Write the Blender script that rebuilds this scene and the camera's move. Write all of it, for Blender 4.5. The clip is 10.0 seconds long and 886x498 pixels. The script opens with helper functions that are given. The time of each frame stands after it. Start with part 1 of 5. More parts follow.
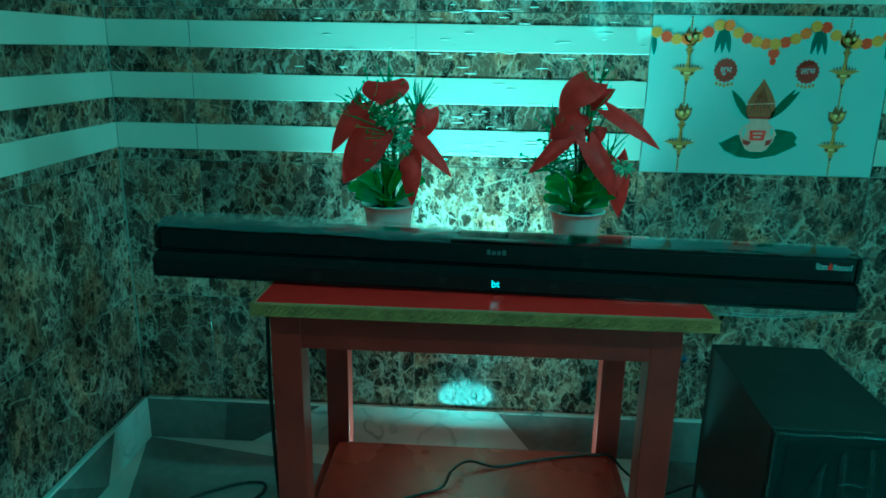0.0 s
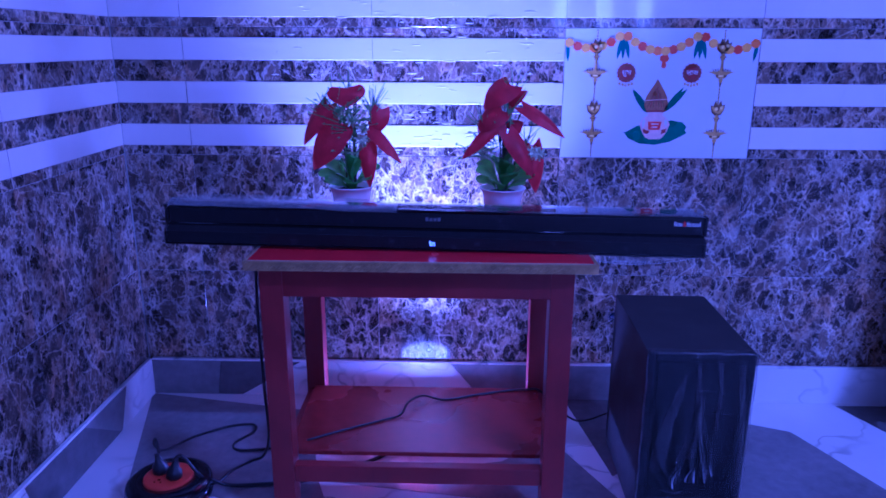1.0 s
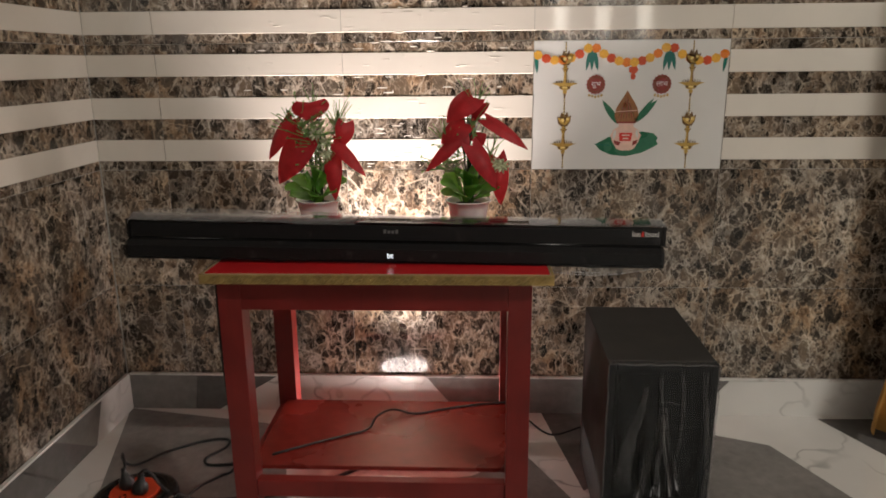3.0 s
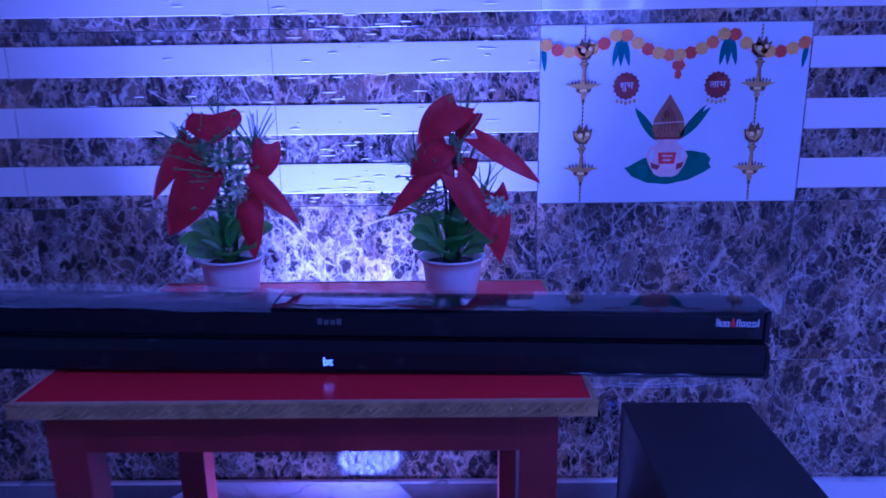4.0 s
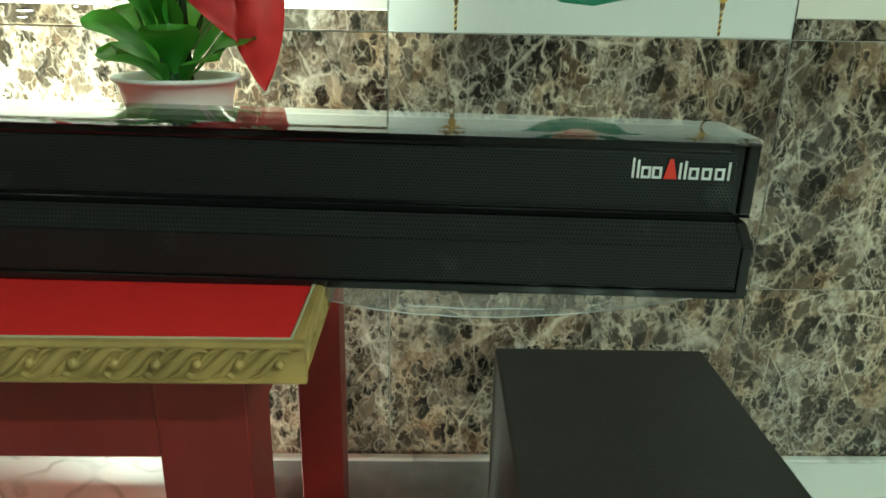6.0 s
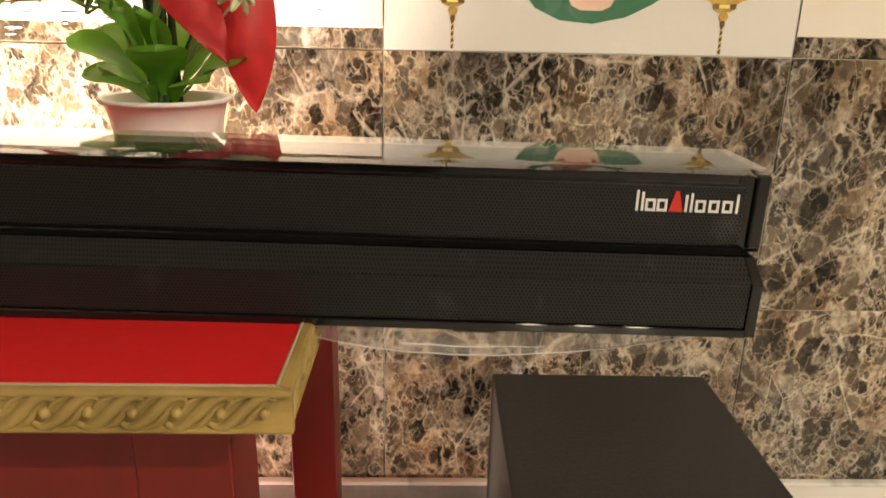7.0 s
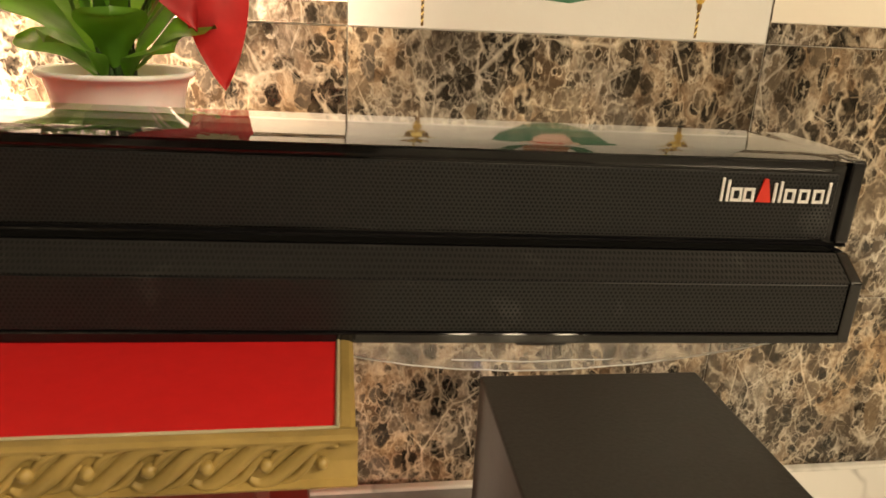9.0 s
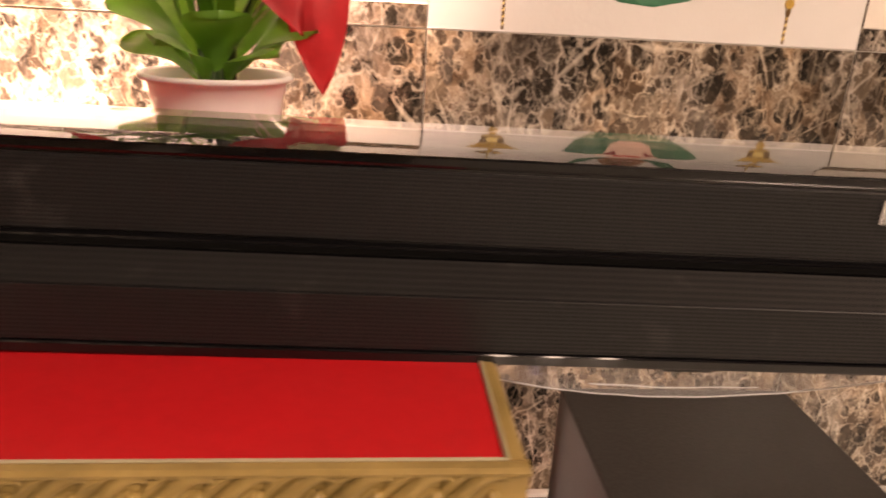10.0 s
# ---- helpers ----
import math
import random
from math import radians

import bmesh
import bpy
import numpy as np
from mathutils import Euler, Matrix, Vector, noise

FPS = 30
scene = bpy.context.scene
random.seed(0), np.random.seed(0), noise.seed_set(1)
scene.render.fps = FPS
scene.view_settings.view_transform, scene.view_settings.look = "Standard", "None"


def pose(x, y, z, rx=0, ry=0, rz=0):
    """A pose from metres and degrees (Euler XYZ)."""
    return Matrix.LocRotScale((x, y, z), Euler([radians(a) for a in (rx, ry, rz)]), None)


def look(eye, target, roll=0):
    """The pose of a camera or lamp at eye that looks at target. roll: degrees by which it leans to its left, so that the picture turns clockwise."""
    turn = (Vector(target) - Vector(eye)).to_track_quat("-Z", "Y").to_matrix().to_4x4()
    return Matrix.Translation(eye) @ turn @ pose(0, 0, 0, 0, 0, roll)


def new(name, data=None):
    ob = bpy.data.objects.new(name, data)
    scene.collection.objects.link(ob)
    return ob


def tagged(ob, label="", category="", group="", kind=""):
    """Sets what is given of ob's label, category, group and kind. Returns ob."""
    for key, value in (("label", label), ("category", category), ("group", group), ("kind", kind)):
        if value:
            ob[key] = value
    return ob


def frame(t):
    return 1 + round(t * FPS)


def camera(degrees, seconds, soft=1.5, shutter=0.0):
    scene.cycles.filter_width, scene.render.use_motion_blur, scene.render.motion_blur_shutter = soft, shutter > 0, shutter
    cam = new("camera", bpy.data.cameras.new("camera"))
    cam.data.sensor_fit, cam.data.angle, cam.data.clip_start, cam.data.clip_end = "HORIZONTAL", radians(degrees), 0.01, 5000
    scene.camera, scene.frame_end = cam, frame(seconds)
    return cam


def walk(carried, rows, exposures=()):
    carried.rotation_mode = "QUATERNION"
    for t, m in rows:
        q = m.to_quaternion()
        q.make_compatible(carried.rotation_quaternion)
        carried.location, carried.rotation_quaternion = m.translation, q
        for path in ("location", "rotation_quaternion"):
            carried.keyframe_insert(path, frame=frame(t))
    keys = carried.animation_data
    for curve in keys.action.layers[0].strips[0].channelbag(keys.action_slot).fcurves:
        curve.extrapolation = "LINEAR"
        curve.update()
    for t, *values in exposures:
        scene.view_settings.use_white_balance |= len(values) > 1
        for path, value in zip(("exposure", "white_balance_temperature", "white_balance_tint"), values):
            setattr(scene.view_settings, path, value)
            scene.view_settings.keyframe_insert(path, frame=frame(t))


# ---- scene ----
cam = camera(64.1, 10.0, 1.7, 0.3)
PATH = [
    (0, (0.01, -0.019, 0.875), (-0.098, 1.902, 0.331), 1.0),
    (0.5, (0.027, -0.163, 0.897), (-0.045, 1.761, 0.356), 1.3),
    (1, (0.082, -0.311, 0.906), (0.032, 1.61, 0.352), 0.2),
    (1.5, (0.135, -0.401, 0.91), (0.035, 1.529, 0.395), -0.2),
    (2, (0.196, -0.499, 0.914), (0.071, 1.427, 0.389), -0.7),
    (2.1, (0.194, -0.511, 0.912), (0.083, 1.416, 0.388), -0.8),
    (3.3, (0.168, -0.164, 0.895), (0.099, 1.772, 0.396), -0.3),
    (3.5, (0.154, -0.056, 0.891), (0.149, 1.883, 0.4), -0.2),
    (4, (0.172, 0.181, 0.878), (0.142, 2.118, 0.383), -0.8),
    (4.5, (0.247, 0.393, 0.838), (0.163, 2.31, 0.272), 0.6),
    (5, (0.322, 0.517, 0.749), (0.356, 2.424, 0.146), 0.7),
    (5.5, (0.343, 0.568, 0.689), (0.424, 2.459, 0.043), 1.5),
    (5.7, (0.355, 0.58, 0.674), (0.425, 2.47, 0.021), 1.4),
    (6.8, (0.37, 0.614, 0.671), (0.398, 2.516, 0.052), 1.0),
    (7, (0.365, 0.613, 0.678), (0.424, 2.514, 0.06), 1.3),
    (7.5, (0.336, 0.607, 0.688), (0.457, 2.508, 0.076), 1.1),
    (8, (0.313, 0.604, 0.678), (0.538, 2.493, 0.062), 1.8),
    (8.5, (0.299, 0.633, 0.678), (0.612, 2.524, 0.106), 2.4),
    (9, (0.313, 0.667, 0.664), (0.6, 2.54, 0.025), 2.8),
    (9.5, (0.331, 0.685, 0.667), (0.586, 2.557, 0.011), 2.9),
    (10, (0.274, 0.682, 0.666), (0.465, 2.565, 0.019), 3.2),
]
# stops, kelvin, tint: white balance stands in for the lamp's changing colour
LOOKS = [
    (0.0, -1.05, 2730, -88),
    (0.3, -0.99, 30000, 200),
    (0.5, -0.95, 30000, 200),
    (0.6, -0.97, 4750, -176),
    (0.8, -1.01, 4750, -176),
    (0.9, -1.03, 3380, 72),
    (1.0, -1.05, 3380, 72),
    (1.2, -0.93, 30000, 200),
    (1.4, -0.81, 4750, -176),
    (1.5, -0.75, 4750, -176),
    (1.7, -0.69, 3380, 72),
    (1.8, -0.66, 3380, 72),
    (2.0, -0.73, 30000, 200),
    (2.1, -0.61, 5200, -140),
    (2.4, -0.64, 6500, 10),
    (3.1, -0.71, 6500, 10),
    (3.3, -0.73, 3380, 72),
    (3.5, -0.75, 30000, 190),
    (3.6, -0.90, 30000, 190),
    (3.8, -1.20, 4750, -176),
    (4.0, -1.50, 3380, 72),
    (4.2, -1.34, 5900, 124),
    (4.5, -1.28, 26000, 200),
    (4.8, -0.85, 26000, 200),
    (5.0, -0.55, 5200, -140),
    (5.1, -0.45, 5200, -140),
    (5.5, -0.05, 4550, -125),
    (5.7, 0.02, 4550, -125),
    (6.2, 0.18, 6500, 10),
    (6.8, 0.38, 8070, 8),
    (7.0, 0.45, 8070, 8),
    (7.2, 0.35, 8070, 8),
    (7.4, 0.25, 2700, -52),
    (7.5, 0.20, 2700, -52),
    (8.0, 0.30, 3250, -18),
    (8.3, 0.30, 5900, 124),
    (8.5, 0.30, 5900, 124),
    (8.7, 0.38, 5900, 124),
    (9.0, 0.50, 9420, 8),
    (9.5, 0.70, 7280, 24),
    (9.8, 0.64, 8950, 32),
    (10.0, 0.60, 8950, 32),
]
walk(cam, [(t, look(eye, target, roll)) for t, eye, target, roll in PATH], LOOKS)

# ---- world ----
world = bpy.data.worlds.new("world")
scene.world = world
world.use_nodes = True
world.node_tree.nodes["Background"].inputs[0].default_value = (0.55, 0.6, 0.7, 1)
world.node_tree.nodes["Background"].inputs[1].default_value = 0.02

# key numbers of the place, in metres
WALL_Y, WALL_X = 1.41, -0.75
ROOM_E, ROOM_S, ROOM_H = 3.2, -3.2, 2.9
LAMP = Vector((-0.018, 1.238, 0.052))
TUBE = Vector((2.65, -1.2, 2.83))


def lamp(name, kind, m, watts, colour, **more):
    data = bpy.data.lights.new(name, kind)
    data.energy, data.color = watts, colour
    for key, value in more.items():
        if key == "size":
            data.size = value
        if key == "size_y":
            data.shape, data.size_y = "RECTANGLE", value
        if key == "disk":
            data.shape, data.size = "DISK", value
        if key == "cone":
            data.spot_size, data.spot_blend, data.shadow_soft_size = radians(value), 1.0, more.get("soft", 0.006)
    ob = new(name, data)
    ob.matrix_world = m
    return ob


# the LED flood lamp's beam, up the wall; the ceiling tube; an added, unseen fill lamp
for k in range(7):
    a = k * math.pi / 3
    at = LAMP + Vector((0.045 * math.cos(a) * (k > 0), 0.045 * math.sin(a) * (k > 0), 0.004))
    lamp("flood_beam", "SPOT", look(at, at + Vector((0.004, 0.040, 0.3))), 36.0, (1.0, 0.86, 0.80), cone=71)
for side in (-1, 1):
    at = LAMP + Vector((0.055 * side, 0.0, 0.012))
    lamp("flood_spill", "SPOT", look(at, at + Vector((0.5 * side, -0.16, 0.30))), 8.0, (1.0, 0.86, 0.80), cone=120, soft=0.012)
lamp("tube_glow", "AREA", look(TUBE + Vector((0, 0, -0.03)), TUBE + Vector((-0.001, 2.3, -2.33))), 86, (1.0, 0.93, 0.84), size=0.9, size_y=0.04)
lamp("fill_glow", "AREA", look((0.6, -2.4, 2.78), (0.5, -1.2, 0)), 3, (1.0, 0.92, 0.83), disk=0.3)


# ---- materials ----
def rgb(c):
    return (*c, 1.0)


def material(name, colour, rough=0.5, metal=0.0, **more):
    m = bpy.data.materials.new(name)
    m.use_nodes = True
    b = m.node_tree.nodes["Principled BSDF"]
    b.inputs["Base Color"].default_value = rgb(colour)
    b.inputs["Roughness"].default_value = rough
    b.inputs["Metallic"].default_value = metal
    for key, value in more.items():
        b.inputs[{"coat": "Coat Weight", "spec": "Specular IOR Level", "trans": "Transmission Weight", "sub": "Subsurface Weight", "sheen": "Sheen Weight", "alpha": "Alpha", "coat_rough": "Coat Roughness"}[key]].default_value = value
    return m


def glow(name, colour, strength):
    m = material(name, colour, 0.4)
    b = m.node_tree.nodes["Principled BSDF"]
    b.inputs["Emission Color"].default_value = rgb(colour)
    b.inputs["Emission Strength"].default_value = strength
    return m


class Graph:
    """Short hand for a material's nodes."""

    def __init__(self, m):
        self.nt = m.node_tree
        self.bsdf = m.node_tree.nodes["Principled BSDF"]

    def node(self, kind, **props):
        n = self.nt.nodes.new("ShaderNode" + kind)
        for key, value in props.items():
            if key == "operation":
                n.operation = value
            elif key == "feature":
                n.feature = value
            elif key == "blend":
                n.data_type, n.blend_type = "RGBA", value
            elif key == "distance":
                n.distance = value
        return n

    def link(self, a, b):
        self.nt.links.new(a, b)

    def put(self, socket, value):
        if isinstance(value, (int, float)):
            socket.default_value = value
        elif isinstance(value, tuple):
            socket.default_value = value
        else:
            self.link(value, socket)

    def coords(self, scale=1.0, jitter=True):
        tc = self.node("TexCoord")
        out = tc.outputs["Object"]
        if jitter:
            info = self.node("ObjectInfo")
            mul = self.math("MULTIPLY", info.outputs["Random"], 37.0)
            add = self.node("VectorMath", operation="ADD")
            comb = self.node("CombineXYZ")
            self.link(mul, comb.inputs[0]), self.link(mul, comb.inputs[2])
            self.link(out, add.inputs[0]), self.link(comb.outputs[0], add.inputs[1])
            out = add.outputs[0]
        if scale != 1.0:
            mp = self.node("VectorMath", operation="SCALE")
            self.link(out, mp.inputs[0])
            mp.inputs["Scale"].default_value = scale
            out = mp.outputs[0]
        return out

    def noise(self, vec, scale, detail=4.0, rough=0.55, colour=False):
        n = self.node("TexNoise")
        self.link(vec, n.inputs["Vector"])
        n.inputs["Scale"].default_value, n.inputs["Detail"].default_value, n.inputs["Roughness"].default_value = scale, detail, rough
        return n.outputs["Color" if colour else "Fac"]

    def voronoi(self, vec, scale, feature="F1", out="Distance"):
        n = self.node("TexVoronoi", feature=feature)
        self.link(vec, n.inputs["Vector"])
        n.inputs["Scale"].default_value = scale
        return n.outputs[out]

    def math(self, op, a, b=0.0, clamp=False):
        n = self.node("Math", operation=op)
        n.use_clamp = clamp
        self.put(n.inputs[0], a), self.put(n.inputs[1], b)
        return n.outputs[0]

    def ramp(self, fac, stops):
        n = self.node("ValToRGB")
        self.link(fac, n.inputs[0])
        e = n.color_ramp.elements
        while len(e) < len(stops):
            e.new(0.5)
        for el, (p, c) in zip(e, stops):
            el.position = p
            el.color = rgb(c) if isinstance(c, tuple) else (c, c, c, 1)
        return n.outputs[0]

    def mix(self, fac, a, b, blend="MIX"):
        n = self.node("Mix", blend=blend)
        self.put(n.inputs[0], fac), self.put(n.inputs[6], rgb(a) if isinstance(a, tuple) and len(a) == 3 else a), self.put(n.inputs[7], rgb(b) if isinstance(b, tuple) and len(b) == 3 else b)
        return n.outputs[2]

    def warp(self, vec, scale, amount):
        n = self.noise(vec, scale, 3.0, colour=True)
        sub = self.node("VectorMath", operation="SUBTRACT")
        self.link(n, sub.inputs[0])
        sub.inputs[1].default_value = (0.5, 0.5, 0.5)
        sc = self.node("VectorMath", operation="SCALE")
        self.link(sub.outputs[0], sc.inputs[0])
        sc.inputs["Scale"].default_value = amount
        add = self.node("VectorMath", operation="ADD")
        self.link(vec, add.inputs[0]), self.link(sc.outputs[0], add.inputs[1])
        return add.outputs[0]

    def bump(self, height, strength=0.3, distance=0.001):
        n = self.node("Bump")
        n.inputs["Strength"].default_value, n.inputs["Distance"].default_value = strength, distance
        self.link(height, n.inputs["Height"])
        self.link(n.outputs[0], self.bsdf.inputs["Normal"])

    def colour(self, out):
        self.link(out, self.bsdf.inputs["Base Color"])

    def rough(self, out):
        self.link(out, self.bsdf.inputs["Roughness"])


def marble_dark():
    """Dark brown brecciated marble: dark pebbles in a crushed cream and grey ground, glazed."""
    m = material("dark_marble_glaze", (0.1, 0.08, 0.06), 0.1, spec=0.55)
    g = Graph(m)
    lay = g.node("Mapping")
    lay.inputs["Rotation"].default_value = (0.0, radians(38), 0.0)
    lay.inputs["Scale"].default_value = (1.15, 1.0, 0.82)
    g.link(g.coords(1.0), lay.inputs[0])
    v = lay.outputs[0]
    w = g.warp(g.warp(g.warp(v, 9.0, 0.030), 30.0, 0.010), 85.0, 0.0036)
    slow, mid = g.noise(v, 5.5, 3.0), g.noise(w, 17.0, 4.0, 0.6)
    # crushed ground: brown, tan, grey and cream in wisps
    tint = g.noise(v, 7.0, 3.0)
    dim = g.ramp(tint, [(0.38, (0.060, 0.050, 0.042)), (0.62, (0.085, 0.055, 0.034))])
    warm = g.ramp(tint, [(0.38, (0.26, 0.235, 0.205)), (0.66, (0.29, 0.195, 0.120))])
    pale = g.ramp(tint, [(0.38, (0.56, 0.53, 0.48)), (0.54, (0.60, 0.54, 0.45)), (0.70, (0.52, 0.38, 0.25))])
    flow = g.math("ADD", g.math("MULTIPLY", g.noise(w, 30.0, 6.0, 0.68), 0.72), g.math("MULTIPLY", slow, 0.28))
    col = g.mix(g.ramp(flow, [(0.44, 0.0), (0.56, 1.0)]), dim, warm)
    col = g.mix(g.ramp(flow, [(0.55, 0.0), (0.67, 0.9)]), col, pale)
    # dark rounded pebbles of three sizes, each its own brown or grey, with ragged pale rims
    for scale, lo, hi, soft in ((80.0, 0.06, 0.66, 0.20), (37.0, 0.12, 0.74, 0.15), (20.0, -0.05, 0.66, 0.11)):
        at = g.warp(g.warp(v, 11.0 + scale * 0.3, 0.60 / scale), 70.0 + scale, 0.26 / scale)
        dist, own = g.voronoi(at, scale), g.node("SeparateColor")
        g.link(g.voronoi(at, scale, out="Color"), own.inputs[0])
        size = g.math("ADD", g.math("MULTIPLY", own.outputs[0], hi - lo), lo)
        ragged = g.math("ADD", dist, g.math("MULTIPLY", g.math("SUBTRACT", g.noise(at, scale * 2.2, 3.0), 0.5), 0.45))
        level = g.math("ADD", g.math("DIVIDE", g.math("SUBTRACT", size, ragged), soft * 2.0), 0.5)
        stone = g.ramp(own.outputs[1], [(0.0, (0.012, 0.011, 0.010)), (0.40, (0.026, 0.022, 0.018)), (0.64, (0.055, 0.041, 0.029)), (0.84, (0.085, 0.075, 0.066)), (1.0, (0.16, 0.125, 0.09))])
        stone = g.mix(g.ramp(g.noise(w, 60.0, 4.0, 0.65), [(0.46, 0.0), (0.74, 0.40)]), stone, (0.14, 0.108, 0.078))
        rim = g.math("MULTIPLY", g.ramp(level, [(0.18, 0.0), (0.45, 0.7), (0.62, 0.0)]), g.ramp(mid, [(0.40, 0.15), (0.60, 1.0)]))
        col = g.mix(rim, col, pale)
        col = g.mix(g.ramp(level, [(0.44, 0.0), (0.85, 0.94)]), col, stone)
    # cream wisps over ground and pebbles
    for scale, wide, lo, hi, most in ((11.0, 0.024, 0.44, 0.60, 0.80), (30.0, 0.028, 0.46, 0.62, 0.62), (58.0, 0.040, 0.50, 0.64, 0.42)):
        ridge = g.math("ABSOLUTE", g.math("SUBTRACT", g.noise(w, scale, 4.0, 0.55), 0.5))
        line = g.math("SUBTRACT", 1.0, g.math("DIVIDE", ridge, wide, True), True)
        col = g.mix(g.math("MULTIPLY", g.math("MULTIPLY", line, g.ramp(g.noise(v, scale * 0.8, 2.0), [(lo, 0.0), (hi, 1.0)])), most), col, pale)
    # a few straight cracks filled with cream
    for scale, wide, most in ((10.0, 0.030, 0.60), (40.0, 0.070, 0.25)):
        gap = g.voronoi(g.warp(v, scale, 0.2 / scale), scale, "DISTANCE_TO_EDGE")
        line = g.math("SUBTRACT", 1.0, g.math("DIVIDE", gap, g.ramp(g.noise(w, scale * 1.6, 3.0), [(0.46, 0.0005), (0.66, wide)]), True), True)
        col = g.mix(g.math("MULTIPLY", g.math("POWER", line, 0.7), most), col, pale)
    shade = g.ramp(g.noise(v, 4.0, 4.0, 0.6), [(0.34, (0.42, 0.40, 0.38)), (0.48, (0.94, 0.89, 0.84)), (0.66, (1.40, 1.32, 1.22))])
    col = g.mix(1.0, col, shade, "MULTIPLY")
    col = g.mix(0.7, col, g.ramp(g.noise(w, 130.0, 4.0, 0.7), [(0.3, 0.6), (0.7, 1.3)]), "MULTIPLY")
    g.colour(col)
    g.rough(g.ramp(g.noise(v, 40.0, 2.0), [(0.3, 0.07), (0.7, 0.16)]))
    g.bump(g.noise(v, 26.0, 2.0), 0.10, 0.0012)
    return m


def marble_light(name, base, vein, amount, rough=0.14, scale=1.0, ripple=0.035, fine=22.0):
    """Pale glazed tile with soft clouds and a few dark veins."""
    m = material(name, base, rough)
    g = Graph(m)
    v = g.coords(scale)
    cloud = g.noise(v, 6.0, 5.0)
    col = g.mix(g.ramp(cloud, [(0.35, 0.0), (0.75, 0.35)]), base, tuple(c * 0.78 for c in base))
    w = g.warp(v, 5.0, 0.25)
    e = g.math("ABSOLUTE", g.math("SUBTRACT", g.noise(w, 3.0, 2.5, 0.5), 0.5))
    line = g.math("SUBTRACT", 1.0, g.math("DIVIDE", e, 0.012, True), True)
    line = g.math("MULTIPLY", line, g.ramp(g.noise(v, 3.0, 2.0), [(0.45, 0.0), (0.62, amount)]))
    g.colour(g.mix(line, col, vein))
    g.rough(g.ramp(g.noise(v, 30.0, 2.0), [(0.3, rough * 0.7), (0.7, rough * 1.4)]))
    g.bump(g.noise(v, fine, 2.0), ripple, 0.001)
    return m


def speckled(name, base, rough, spread=0.3, scale=60.0, bump=0.2, depth=0.0006, big=5.0, **more):
    """A paint, plastic or cloth with fine and slow variation."""
    m = material(name, base, rough, **more)
    g = Graph(m)
    v = g.coords(1.0, False)
    fine, slow = g.noise(v, scale, 4.0), g.noise(v, big, 3.0)
    lo, hi = tuple(c * (1 - spread) for c in base), tuple(min(1, c * (1 + spread)) for c in base)
    g.colour(g.mix(0.5, g.ramp(fine, [(0.3, lo), (0.7, hi)]), g.ramp(slow, [(0.35, lo), (0.65, hi)])))
    g.rough(g.ramp(slow, [(0.3, rough * 0.8), (0.7, min(1, rough * 1.25))]))
    if bump:
        g.bump(fine, bump, depth)
    return m


def grille_mesh():
    """Black perforated steel: a hexagonal grid of small round holes."""
    m = material("perforated_grille", (0.006, 0.006, 0.007), 0.30, 0.0, spec=0.42)
    g = Graph(m)
    tc = g.node("TexCoord")
    sep = g.node("SeparateXYZ")
    g.link(tc.outputs["Object"], sep.inputs[0])
    pitch = 0.00175
    x, z = g.math("DIVIDE", sep.outputs[0], pitch), g.math("DIVIDE", sep.outputs[2], pitch * 1.732)

    def spot(dx, dz):
        a = g.math("SUBTRACT", g.math("FRACT", g.math("ADD", x, dx)), 0.5)
        b = g.math("MULTIPLY", g.math("SUBTRACT", g.math("FRACT", g.math("ADD", z, dz)), 0.5), 1.732)
        return g.math("SQRT", g.math("ADD", g.math("MULTIPLY", a, a), g.math("MULTIPLY", b, b)))

    d = g.math("MINIMUM", spot(100.0, 100.0), spot(100.5, 100.5))
    hole = g.ramp(d, [(0.24, 1.0), (0.34, 0.0)])
    smudge = g.ramp(g.noise(g.coords(1.0, False), 38.0, 3.0), [(0.62, 0.0), (0.74, 1.0)])
    land = g.mix(smudge, (0.0085, 0.0090, 0.0102), (0.040, 0.041, 0.042))
    g.colour(g.mix(hole, land, (0.0004, 0.0004, 0.0004)))
    g.link(g.math("SUBTRACT", 0.1, g.math("MULTIPLY", hole, 0.1)), g.bsdf.inputs["Metallic"])
    g.rough(g.math("ADD", 0.40, g.math("MULTIPLY", hole, 0.5)))
    g.bump(g.math("SUBTRACT", 1.0, hole), 0.22, 0.0004)
    return m


def film_plastic(name, white, gloss, rough):
    """Thin clear polythene: mostly see-through, glossy, slightly milky."""
    m = bpy.data.materials.new(name)
    m.use_nodes = True
    nt = m.node_tree
    nt.nodes.remove(nt.nodes["Principled BSDF"])
    out = nt.nodes["Material Output"]
    clear, shine, milk = nt.nodes.new("ShaderNodeBsdfTransparent"), nt.nodes.new("ShaderNodeBsdfGlossy"), nt.nodes.new("ShaderNodeBsdfDiffuse")
    shine.inputs["Roughness"].default_value = rough
    milk.inputs["Color"].default_value = (0.8, 0.82, 0.84, 1)
    a, b, lw = nt.nodes.new("ShaderNodeMixShader"), nt.nodes.new("ShaderNodeMixShader"), nt.nodes.new("ShaderNodeLayerWeight")
    lw.inputs["Blend"].default_value = gloss
    a.inputs[0].default_value = white
    nt.links.new(clear.outputs[0], a.inputs[1]), nt.links.new(milk.outputs[0], a.inputs[2])
    nt.links.new(lw.outputs["Fresnel"], b.inputs[0]), nt.links.new(a.outputs[0], b.inputs[1]), nt.links.new(shine.outputs[0], b.inputs[2])
    nt.links.new(b.outputs[0], out.inputs[0])
    return m


